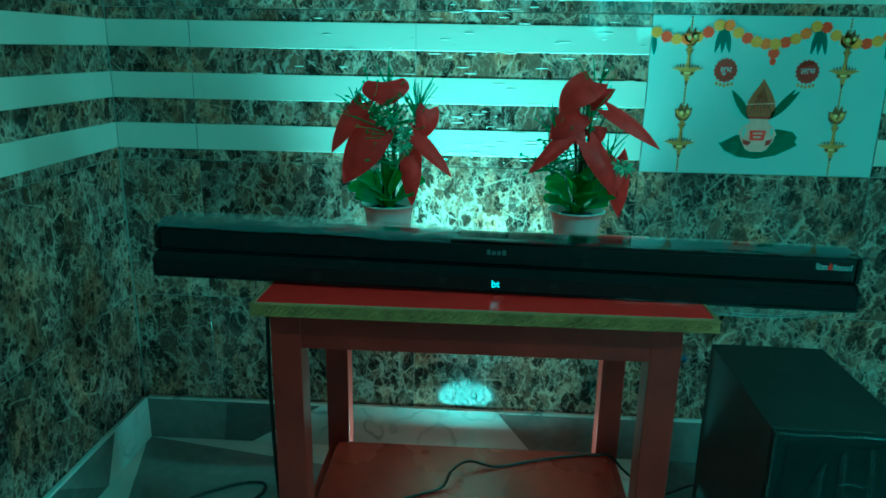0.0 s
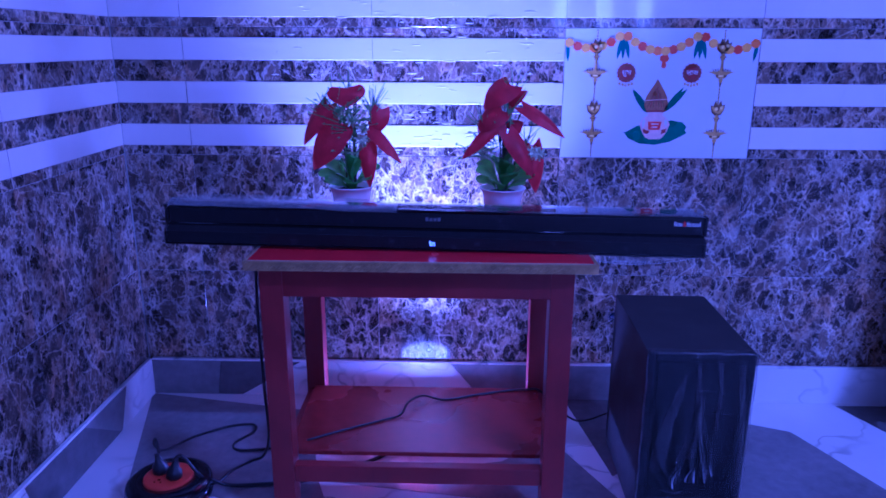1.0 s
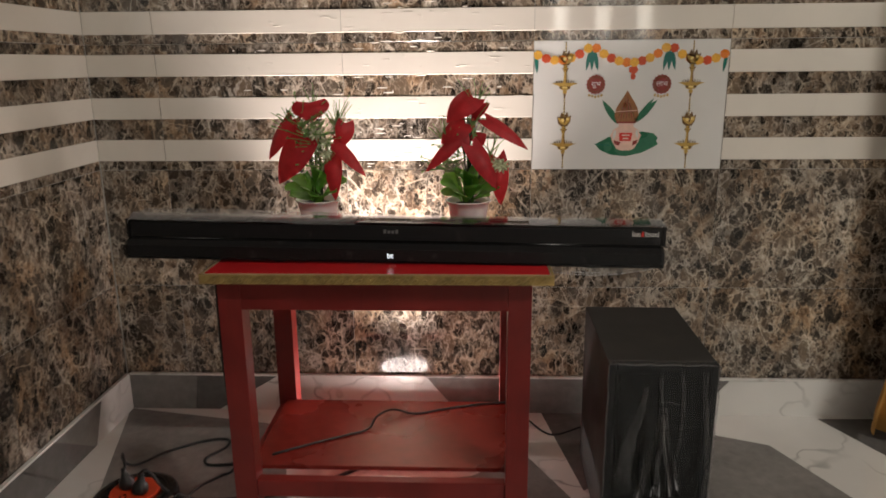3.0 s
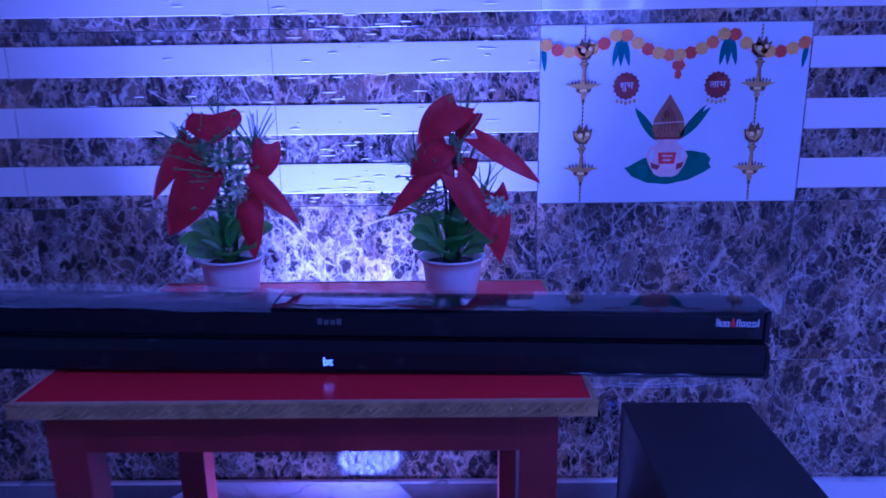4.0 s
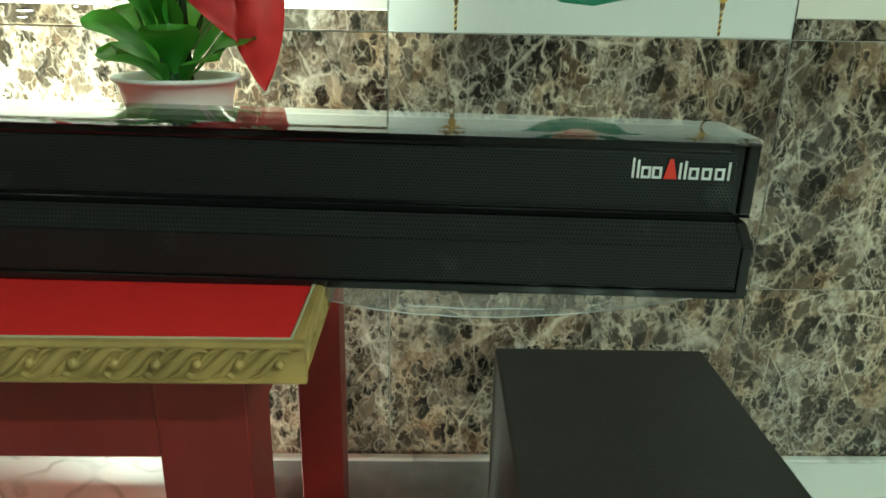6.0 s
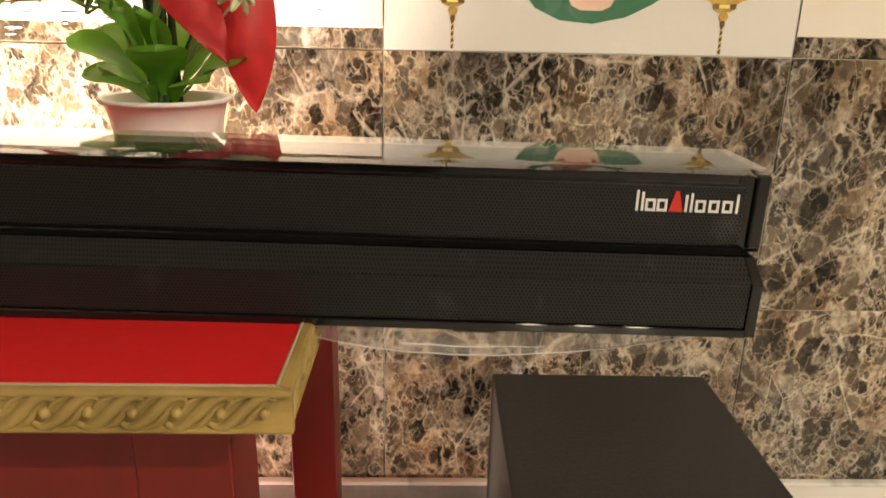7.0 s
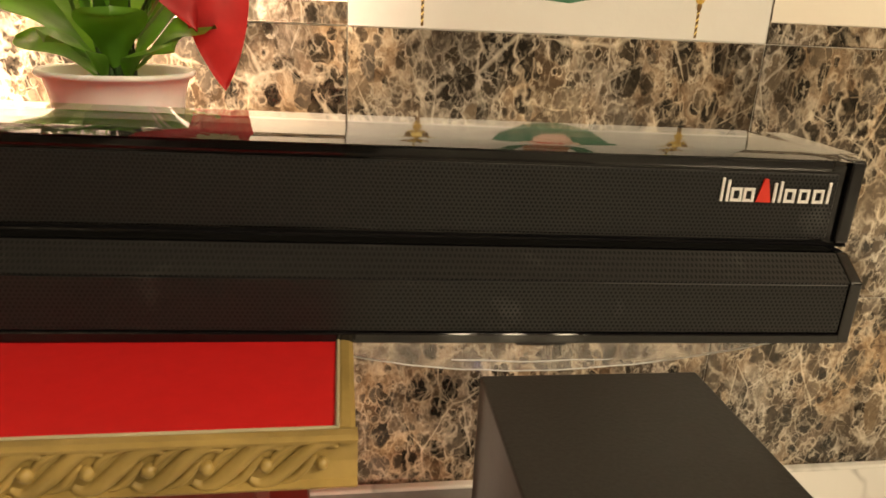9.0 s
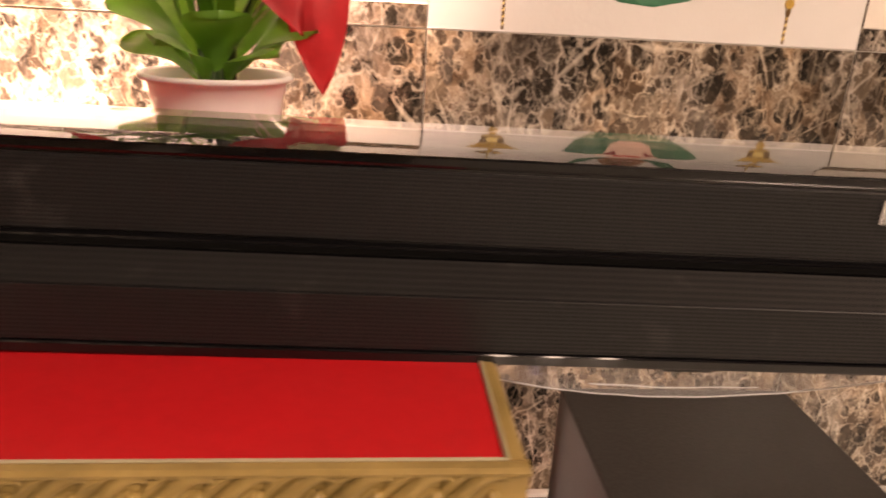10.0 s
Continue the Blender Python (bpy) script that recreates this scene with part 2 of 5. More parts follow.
def red_spathe():
    m = material("red_silk_petal", (0.42, 0.012, 0.02), 0.56)
    g = Graph(m)
    v = g.coords(1.0, False)
    n = g.noise(v, 60.0, 3.0)
    g.colour(g.ramp(n, [(0.3, (0.34, 0.008, 0.014)), (0.7, (0.52, 0.018, 0.028))]))
    g.bump(g.noise(v, 160.0, 2.0), 0.2, 0.0006)
    tr = g.node("BsdfTranslucent")
    tr.inputs[0].default_value = (0.6, 0.03, 0.03, 1)
    mx = g.node("MixShader")
    mx.inputs[0].default_value = 0.22
    out = g.nt.nodes["Material Output"]
    g.link(g.bsdf.outputs[0], mx.inputs[1]), g.link(tr.outputs[0], mx.inputs[2]), g.link(mx.outputs[0], out.inputs[0])
    return m


def leaf_green(name, base, back):
    m = material(name, base, 0.35)
    g = Graph(m)
    v = g.coords(1.0, False)
    n = g.noise(v, 35.0, 3.0)
    g.colour(g.ramp(n, [(0.3, tuple(c * 0.65 for c in base)), (0.7, tuple(c * 1.3 for c in base))]))
    g.bump(g.noise(v, 120.0, 2.0), 0.2, 0.0005)
    tr = g.node("BsdfTranslucent")
    tr.inputs[0].default_value = rgb(back)
    mx = g.node("MixShader")
    mx.inputs[0].default_value = 0.3
    out = g.nt.nodes["Material Output"]
    g.link(g.bsdf.outputs[0], mx.inputs[1]), g.link(tr.outputs[0], mx.inputs[2]), g.link(mx.outputs[0], out.inputs[0])
    return m


def red_wood():
    m = material("red_painted_wood", (0.3, 0.02, 0.018), 0.42)
    g = Graph(m)
    v = g.coords(1.0, True)
    st = g.node("Mapping")
    st.inputs["Scale"].default_value = (60, 60, 5)
    g.link(v, st.inputs[0])
    grain, slow = g.noise(st.outputs[0], 1.0, 4.0), g.noise(v, 9.0, 4.0)
    col = g.ramp(slow, [(0.3, (0.135, 0.009, 0.008)), (0.7, (0.215, 0.016, 0.013))])
    col = g.mix(g.ramp(grain, [(0.55, 0.0), (0.8, 0.4)]), col, (0.09, 0.007, 0.006))
    g.colour(col)
    g.rough(g.ramp(slow, [(0.3, 0.32), (0.7, 0.5)]))
    g.bump(grain, 0.25, 0.0008)
    return m


MARBLE = marble_dark()
STRIPE = marble_light("white_stripe_glaze", (0.74, 0.70, 0.63), (0.45, 0.42, 0.38), 0.1, 0.05)
CERAMIC = marble_light("white_picture_glaze", (0.68, 0.68, 0.66), (0.5, 0.5, 0.49), 0.08, 0.09, 1.0, 0.5, 75.0)
FLOOR_W = marble_light("white_floor_marble", (0.70, 0.69, 0.66), (0.10, 0.10, 0.10), 0.9, 0.16)
FLOOR_G = speckled("grey_floor_stone", (0.21, 0.20, 0.19), 0.2, 0.25, 45, 0.1, 0.0005)
FLOOR_D = speckled("dark_grey_floor_stone", (0.12, 0.115, 0.11), 0.2, 0.25, 45, 0.1, 0.0005)
GROUT = speckled("grout", (0.42, 0.41, 0.38), 0.8, 0.2, 120, 0.3)
# kept dark so that the unseen walls bounce and mirror little light
PLASTER = speckled("painted_plaster", (0.20, 0.165, 0.135), 0.7, 0.06, 80, 0.25, 0.0008, 2.0)
CEILING = speckled("ceiling_paint", (0.78, 0.77, 0.74), 0.8, 0.04, 60, 0.2)
WOOD_RED = red_wood()
LAMINATE = speckled("red_laminate", (0.58, 0.017, 0.022), 0.22, 0.08, 200, 0.05, 0.0003, coat=0.25)
SHELF = speckled("dark_red_board", (0.20, 0.024, 0.018), 0.28, 0.2, 40, 0.08, 0.0003)
TRIM = speckled("carved_golden_wood", (0.31, 0.215, 0.075), 0.42, 0.40, 70, 0.4, 0.0008, 18.0)
EDGE = speckled("pale_edge_strip", (0.38, 0.34, 0.23), 0.35, 0.1, 90, 0.1)
BLACK = speckled("black_plastic", (0.006, 0.006, 0.007), 0.28, 0.2, 160, 0.12, 0.0003, spec=0.08)
GLOSS = speckled("gloss_black_plastic", (0.005, 0.005, 0.006), 0.05, 0.2, 30, 0.0)
MATT = speckled("black_vinyl_board", (0.015, 0.0147, 0.0145), 0.46, 0.6, 300, 0.45, 0.0007, spec=0.36)
CASE = speckled("satin_black_plastic", (0.006, 0.006, 0.007), 0.16, 0.2, 160, 0.06, 0.0003)
GRILLE = grille_mesh()
DARK = material("dark_cloth_and_shade", (0.004, 0.004, 0.004), 0.8, spec=0.05)
FILM = film_plastic("clear_polythene", 0.02, 0.35, 0.03)
FLAP = film_plastic("creased_polythene", 0.030, 0.2, 0.06)
LOOSE = film_plastic("milky_polythene", 0.14, 0.25, 0.12)
SAG = film_plastic("hanging_polythene", 0.26, 0.1, 0.1)
FOLD = film_plastic("gathered_polythene", 0.03, 0.3, 0.12)
# two milky films for thin lines that draw highlights on folds
GLINT_BRIGHT = film_plastic("bright_glint_polythene", 0.5, 0.04, 0.3)
GLINT_SOFT = film_plastic("soft_glint_polythene", 0.07, 0.4, 0.2)
INK_W = material("white_print", (0.75, 0.75, 0.75), 0.45)
INK_R = material("red_print", (0.62, 0.03, 0.02), 0.45)
INK_G = material("silver_print", (0.22, 0.22, 0.22), 0.35, 0.6)
DISPLAY = glow("display_segments", (0.85, 0.93, 1.0), 2.6)
LED_BLUE = glow("blue_status_light", (0.05, 0.25, 1.0), 12.0)
LENS = glow("led_lens", (1.0, 0.86, 0.8), 65.0)
POT = speckled("white_pot_plastic", (0.72, 0.70, 0.69), 0.36, 0.05, 90, 0.08, 0.0004, sub=0.05)
PETAL = red_spathe()
LEAF = leaf_green("deep_green_leaf", (0.12, 0.33, 0.045), (0.22, 0.56, 0.07))
FERN = leaf_green("pale_green_sprig", (0.20, 0.36, 0.11), (0.3, 0.55, 0.15))
STEM = material("dark_green_stem", (0.03, 0.075, 0.02), 0.45)
BLOOM = material("pale_green_bloom", (0.55, 0.60, 0.38), 0.5)
SOIL = speckled("dark_foam", (0.03, 0.028, 0.02), 0.9, 0.4, 150, 0.6)
CORD = speckled("black_rubber", (0.010, 0.010, 0.010), 0.42, 0.2, 200, 0.1)
ORANGE = speckled("orange_plastic", (0.62, 0.06, 0.018), 0.35, 0.08, 120, 0.05)
CURTAIN = speckled("mustard_cloth", (0.42, 0.22, 0.05), 0.85, 0.2, 400, 0.4, 0.0008)
GOLD = speckled("gold_print", (0.42, 0.27, 0.06), 0.3, 0.5, 260, 0.0)
GOLD_D = speckled("dark_gold_print", (0.12, 0.065, 0.018), 0.3, 0.5, 260, 0.0)
GOLD_L = material("bright_gold_print", (0.80, 0.62, 0.22), 0.3)
BROWN = speckled("coconut_print", (0.30, 0.13, 0.05), 0.3, 0.35, 160, 0.0)
GREEN_INK = speckled("leaf_print", (0.025, 0.14, 0.075), 0.25, 0.25, 90, 0.0)
TEAL_INK = material("blue_green_print", (0.02, 0.15, 0.12), 0.25)
MAROON = speckled("maroon_print", (0.22, 0.025, 0.02), 0.3, 0.3, 200, 0.0)
MARI_O = speckled("orange_marigold_print", (0.68, 0.19, 0.02), 0.3, 0.25, 260, 0.0)
MARI_Y = speckled("yellow_marigold_print", (0.74, 0.40, 0.05), 0.3, 0.25, 260, 0.0)
MARI_R = speckled("red_marigold_print", (0.55, 0.07, 0.02), 0.3, 0.25, 260, 0.0)
POT_INK = speckled("pale_copper_print", (0.70, 0.48, 0.40), 0.28, 0.22, 60, 0.0)
FIXTURE = material("white_fixture", (0.75, 0.75, 0.74), 0.4)
TUBE_GLOW = glow("tube_light_glow", (1.0, 0.95, 0.88), 8.0)
PANE = glow("backlit_frosted_pane", (1.0, 0.93, 0.82), 14.0)
FRAME = speckled("brown_window_frame", (0.10, 0.05, 0.03), 0.45, 0.2, 60, 0.2)


# ---- mesh helpers ----
def to_object(name, bm, mat, parent=None, label="", smooth=False):
    me = bpy.data.meshes.new(name)
    bmesh.ops.recalc_face_normals(bm, faces=bm.faces)
    bm.to_mesh(me)
    bm.free()
    for mm in mat if isinstance(mat, (list, tuple)) else [mat]:
        me.materials.append(mm)
    if smooth:
        me.polygons.foreach_set("use_smooth", [True] * len(me.polygons))
    ob = new(name, me)
    if parent is not None:
        ob.parent = parent
    if label:
        tagged(ob, label)
    return ob


part = to_object


def thing(name, label, category, m=None, group="", kind=""):
    ob = new(name)
    ob.empty_display_size = 0.05
    if m is not None:
        ob.matrix_world = m
    return tagged(ob, label, category, group, kind)


def add_box(bm, x0, x1, y0, y1, z0, z1, bevel=0.0, seg=2):
    vs = [bm.verts.new((x, y, z)) for x in (x0, x1) for y in (y0, y1) for z in (z0, z1)]
    quads = ((0, 1, 3, 2), (4, 6, 7, 5), (0, 4, 5, 1), (2, 3, 7, 6), (0, 2, 6, 4), (1, 5, 7, 3))
    fs = [bm.faces.new([vs[i] for i in q]) for q in quads]
    if bevel:
        bmesh.ops.recalc_face_normals(bm, faces=fs)
        edges = {e for f in fs for e in f.edges}
        bmesh.ops.bevel(bm, geom=list(edges), offset=bevel, segments=seg, profile=0.5, affect="EDGES")
    return bm


def box(x0, x1, y0, y1, z0, z1, bevel=0.0, seg=2):
    return add_box(bmesh.new(), x0, x1, y0, y1, z0, z1, bevel, seg)


def lathe(bm, profile, seg=32, centre=(0, 0, 0), wobble=None):
    rings = []
    for r, z in profile:
        rings.append([bm.verts.new((centre[0] + r * math.cos(2 * math.pi * i / seg), centre[1] + r * math.sin(2 * math.pi * i / seg), centre[2] + z + (wobble(i, r, z) if wobble else 0))) for i in range(seg)])
    for a, b in zip(rings, rings[1:]):
        for i in range(seg):
            bm.faces.new((a[i], a[(i + 1) % seg], b[(i + 1) % seg], b[i]))
    return rings


def cap(bm, ring):
    bm.faces.new(ring)


def spline(points, n=8):
    """A smooth line through points (Catmull-Rom)."""
    p = [Vector(q) for q in points]
    p = [p[0] * 2 - p[1]] + p + [p[-1] * 2 - p[-2]]
    out = []
    for i in range(1, len(p) - 2):
        for k in range(n):
            t = k / n
            out.append(0.5 * (2 * p[i] + (p[i + 1] - p[i - 1]) * t + (2 * p[i - 1] - 5 * p[i] + 4 * p[i + 1] - p[i + 2]) * t * t + (3 * p[i] - p[i - 1] - 3 * p[i + 1] + p[i + 2]) * t ** 3))
    out.append(p[-2])
    return out


def tube(bm, pts, radius, seg=8, taper=1.0):
    pts = [Vector(p) for p in pts]
    rings = []
    up = Vector((0.13, 0.37, 0.92)).normalized()
    for i, p in enumerate(pts):
        d = (pts[min(i + 1, len(pts) - 1)] - pts[max(i - 1, 0)]).normalized()
        a = d.cross(up)
        if a.length < 1e-3:
            a = d.cross(Vector((1, 0, 0)))
        a.normalize()
        b = d.cross(a)
        up = b if b.dot(up) > 0 else -b
        r = radius * (1 + (taper - 1) * i / max(1, len(pts) - 1))
        rings.append([bm.verts.new(p + a * r * math.cos(2 * math.pi * k / seg) + b * r * math.sin(2 * math.pi * k / seg)) for k in range(seg)])
    for ra, rb in zip(rings, rings[1:]):
        for k in range(seg):
            bm.faces.new((ra[k], ra[(k + 1) % seg], rb[(k + 1) % seg], rb[k]))
    cap(bm, rings[0]), cap(bm, list(reversed(rings[-1])))
    return bm


def slab(bm, pts, z0, z1):
    """An upright prism over a flat outline of (x, y)."""
    lo, hi = [bm.verts.new((x, y, z0)) for x, y in pts], [bm.verts.new((x, y, z1)) for x, y in pts]
    bm.faces.new(hi), bm.faces.new(list(reversed(lo)))
    for i in range(len(pts)):
        j = (i + 1) % len(pts)
        bm.faces.new((lo[i], lo[j], hi[j], hi[i]))
    return bm


def decal(bm, pts, y0, y1):
    """A thin piece over an outline of (x, z), from y0 forward to y1."""
    a, b = [bm.verts.new((x, y0, z)) for x, z in pts], [bm.verts.new((x, y1, z)) for x, z in pts]
    bm.faces.new(a), bm.faces.new(list(reversed(b)))
    for i in range(len(pts)):
        j = (i + 1) % len(pts)
        bm.faces.new((a[i], a[j], b[j], b[i]))
    return bm


def grid_sheet(bm, nu, nv, fn):
    vs = [[bm.verts.new(fn(i / nu, j / nv)) for j in range(nv + 1)] for i in range(nu + 1)]
    for i in range(nu):
        for j in range(nv):
            bm.faces.new((vs[i][j], vs[i + 1][j], vs[i + 1][j + 1], vs[i][j + 1]))
    return bm


def ball(bm, c, r, sx=1.0, sy=1.0, sz=1.0, turn=None, u=10, v=6):
    m = Matrix.Translation(c) @ (turn if turn is not None else Matrix.Identity(4)) @ Matrix.Diagonal((r * sx, r * sy, r * sz, 1))
    bmesh.ops.create_uvsphere(bm, u_segments=u, v_segments=v, radius=1.0, matrix=m)
    return bm


# ---- the room ----
floor = tagged(to_object("floor", box(WALL_X - 0.2, ROOM_E + 0.2, ROOM_S - 0.2, WALL_Y + 0.2, -0.12, -0.0006), FLOOR_W), "glossy white marble-look floor tiles with grey triangles", "floor", kind="structure")
tagged(to_object("ceiling", box(WALL_X - 0.2, ROOM_E + 0.2, ROOM_S - 0.2, WALL_Y + 0.2, ROOM_H, ROOM_H + 0.12), CEILING), "plain white painted ceiling", "ceiling", kind="structure")
wall_n = tagged(to_object("wall_north", box(WALL_X - 0.2, ROOM_E + 0.2, WALL_Y + 0.0014, WALL_Y + 0.2, -0.0005, ROOM_H), GROUT), "wall clad in striped and dark marble tiles", "wall", kind="structure")
wall_w = tagged(to_object("wall_west", box(WALL_X - 0.2, WALL_X - 0.0014, ROOM_S - 0.2, WALL_Y + 0.0014, -0.0005, ROOM_H), GROUT), "side wall clad in striped and dark marble tiles", "wall", kind="structure")
# east and south walls are added out of view to close the room
tagged(to_object("wall_east", box(ROOM_E, ROOM_E + 0.2, ROOM_S - 0.2, WALL_Y + 0.0014, -0.0005, ROOM_H), PLASTER), "added unseen wall, brown to bounce little light", "wall", kind="structure")
bm = bmesh.new()
WIN = (0.74, 1.80, 0.95, 2.25)
add_box(bm, WALL_X - 0.0014, WIN[0], ROOM_S - 0.2, ROOM_S, -0.0005, ROOM_H)
add_box(bm, WIN[1], ROOM_E, ROOM_S - 0.2, ROOM_S, -0.0005, ROOM_H)
add_box(bm, WIN[0], WIN[1], ROOM_S - 0.2, ROOM_S, -0.0005, WIN[2])
add_box(bm, WIN[0], WIN[1], ROOM_S - 0.2, ROOM_S, WIN[3], ROOM_H)
tagged(to_object("wall_south", bm, PLASTER), "added unseen brown wall with a window opening", "wall", kind="structure")

window = thing("window_1", "brown framed window with three lit frosted panes", "window", kind="structure")
for k in range(4):
    x = WIN[0] + (WIN[1] - WIN[0]) * k / 3
    x0, x1 = max(WIN[0], x - 0.118), min(WIN[1], x + 0.118)
    part("window_frame", box(x0, x1, ROOM_S - 0.1, ROOM_S - 0.03, WIN[2] + 0.04, WIN[3] - 0.04, 0.004), FRAME, window)
for z in (WIN[2], WIN[3] - 0.04):
    part("window_frame", box(WIN[0], WIN[1], ROOM_S - 0.1, ROOM_S - 0.03, z, z + 0.04, 0.004), FRAME, window)
for k in range(3):
    x = WIN[0] + (WIN[1] - WIN[0]) * (k + 0.5) / 3
    part("pane", box(x - 0.062, x + 0.062, ROOM_S - 0.075, ROOM_S - 0.068, WIN[2] + 0.038, WIN[3] - 0.038), PANE, window)

# floor pieces: grey triangles let into the white marble
for pts, mat in (
    (((-0.745, 1.398), (-0.30, 1.315), (-0.22, 1.014), (-0.151, 0.837), (-0.427, 0.951), (-0.60, 0.90)), FLOOR_G),
    (((-0.218, 1.014), (0.18, 1.10), (0.30, 1.20), (0.44, 0.92), (0.10, 0.965)), FLOOR_G),
    (((0.36, 1.398), (0.75, 1.398), (0.76, 1.32), (0.42, 1.05)), FLOOR_D),
    (((0.70, 1.325), (0.893, 1.25), (1.055, 0.87), (0.68, 0.95), (0.46, 0.875), (0.45, 0.93)), FLOOR_G),
    (((1.068, 1.385), (1.7, 1.398), (1.7, 0.9), (1.20, 1.09)), FLOOR_D),
    (((1.2, 0.80), (1.9, 0.70), (1.9, 0.1), (1.05, 0.3)), FLOOR_G),
    (((-0.12, 0.45), (0.45, 0.70), (0.75, 0.40), (0.2, 0.0)), FLOOR_G),
    # unseen pieces, added so that the grille's left part mirrors a dark floor
    (((-0.74, 0.1), (-0.1, 0.2), (0.1, -0.4), (-0.74, -0.6)), FLOOR_D),
    (((1.75, -0.3), (2.7, 0.0), (2.9, -0.8), (1.8, -1.0)), FLOOR_D),
    (((-0.74, -0.75), (0.05, -0.55), (0.25, -1.5), (-0.74, -1.7)), FLOOR_G),
    (((-0.74, -1.8), (0.2, -1.6), (0.4, -2.6), (-0.74, -2.9)), FLOOR_D),
):
    part("floor_tile", slab(bmesh.new(), pts, -0.004, 0.0), mat, floor)

# skirting of the same stone, in pieces with slanted joints
skirt_n = thing("baseboard", "white and grey marble skirting along the striped wall", "skirting", kind="structure")
SK = 0.097
cuts = [(-0.74, -0.74), (-0.552, -0.566), (-0.34, -0.50), (0.06, 0.14), (0.62, 0.70), (0.84, 0.76), (1.32, 1.24), (1.75, 1.9), (ROOM_E, ROOM_E)]
for i, mat in enumerate((FLOOR_G, FLOOR_D, FLOOR_W, FLOOR_G, FLOOR_G, FLOOR_W, FLOOR_D, FLOOR_W)):
    (t0, b0), (t1, b1) = cuts[i], cuts[i + 1]
    part("skirting_tile", decal(bmesh.new(), [(b0 + 0.0006, 0), (b1 - 0.0006, 0), (t1 - 0.0006, SK), (t0 + 0.0006, SK)], WALL_Y - 0.002, WALL_Y - 0.012), mat, skirt_n)
part("top_edge", box(-0.738, ROOM_E, WALL_Y - 0.0135, WALL_Y - 0.002, SK + 0.0002, SK + 0.006, 0.002), FLOOR_W, skirt_n)
skirt_w = thing("baseboard", "white and grey marble skirting along the side wall", "skirting", kind="structure")
cuts = [(1.398, 1.398), (1.25, 1.206), (1.05, 1.20), (0.828, 0.858), (0.798, 0.775), (0.2, 0.3), (-0.4, -0.3), (-1.4, -1.3), (ROOM_S, ROOM_S)]
for i, mat in enumerate((FLOOR_W, FLOOR_G, FLOOR_D, FLOOR_W, FLOOR_G, FLOOR_W, FLOOR_G, FLOOR_W)):
    (t0, b0), (t1, b1) = cuts[i], cuts[i + 1]
    pc = part("skirting_tile", decal(bmesh.new(), [(b0, 0), (b1, 0), (t1, SK), (t0, SK)], -0.002, -0.012), mat, skirt_w)
    pc.matrix_local = Matrix(((0, -1, 0, WALL_X), (1, 0, 0, 0), (0, 0, 1, 0), (0, 0, 0, 1)))
part("top_edge", box(WALL_X + 0.002, WALL_X + 0.0135, ROOM_S, WALL_Y - 0.0136, SK + 0.0002, SK + 0.006, 0.002), FLOOR_W, skirt_w)

# ---- the lamp on the floor ----
flood = thing("flood_light", "round black LED flood light lying face up on the floor", "lamp", pose(LAMP.x, LAMP.y, 0))
bm = bmesh.new()
r = lathe(bm, [(0.0, 0.004), (0.060, 0.004), (0.074, 0.010), (0.079, 0.030), (0.080, 0.050), (0.078, 0.053), (0.074, 0.050), (0.072, 0.043), (0.0, 0.043)], 36)
part("housing", bm, BLACK, flood, smooth=True)
for a in (0, 120, 240):
    part("foot", box(0.045, 0.06, -0.008, 0.008, 0, 0.012, 0.002), CORD, flood).rotation_euler = (0, 0, radians(a))
spots = [(0.0, 0.0)] + [(0.021 * math.cos(k * math.pi / 3), 0.021 * math.sin(k * math.pi / 3)) for k in range(6)] + [(0.041 * math.cos(k * math.pi / 6), 0.041 * math.sin(k * math.pi / 6)) for k in range(12)] + [(0.060 * math.cos(k * math.pi / 9), 0.060 * math.sin(k * math.pi / 9)) for k in range(18)]
lens = bmesh.new()
lathe(lens, [(0.0, 0.005), (0.003, 0.0044), (0.0050, 0.002), (0.0056, -0.001)], 10)
first = part("led_lens", lens, LENS, flood, "glowing LED lens", smooth=True)
first.location = (*spots[0], 0.0445)
for x, y in spots[1:]:
    o = new("led_lens", first.data)
    o.parent, o.location = flood, (x, y, 0.0445)
    tagged(o, "glowing LED lens")

# ---- the tube light, added fill lamp and curtain ----
tl = thing("tube_light", "white LED tube light mounted under the ceiling", "lamp", pose(*TUBE))
part("batten", box(-0.5, 0.5, -0.02, 0.02, 0.02, 0.05, 0.004), FIXTURE, tl)
part("tube", tube(bmesh.new(), [(-0.48, 0, 0), (0.48, 0, 0)], 0.014, 12), TUBE_GLOW, tl)
for x in (-0.49, 0.49):
    part("end_cap", box(x - 0.012, x + 0.012, -0.018, 0.018, -0.018, 0.02, 0.003), FIXTURE, tl)
    part("bracket", box(x * 0.8 - 0.012, x * 0.8 + 0.012, -0.015, 0.015, 0.05, 0.07), FIXTURE, tl)
# unseen body for the fill glow, added to lift the dark parts
cl = thing("fill_light", "round white light added under the ceiling for fill", "lamp", pose(0.6, -2.4, ROOM_H))
bm = bmesh.new()
lathe(bm, [(0.20, 0), (0.20, -0.03), (0.185, -0.045), (0.18, -0.04)], 32)
part("rim", bm, FIXTURE, cl, smooth=True)
bm = bmesh.new()
lathe(bm, [(0.181, -0.038), (0.12, -0.06), (0.0, -0.068)], 32)
part("diffuser", bm, TUBE_GLOW, cl, smooth=True)

curtain = thing("curtain", "mustard cloth curtain hanging down to the floor", "curtain", pose(1.195, 1.25, 0))
bm = bmesh.new()


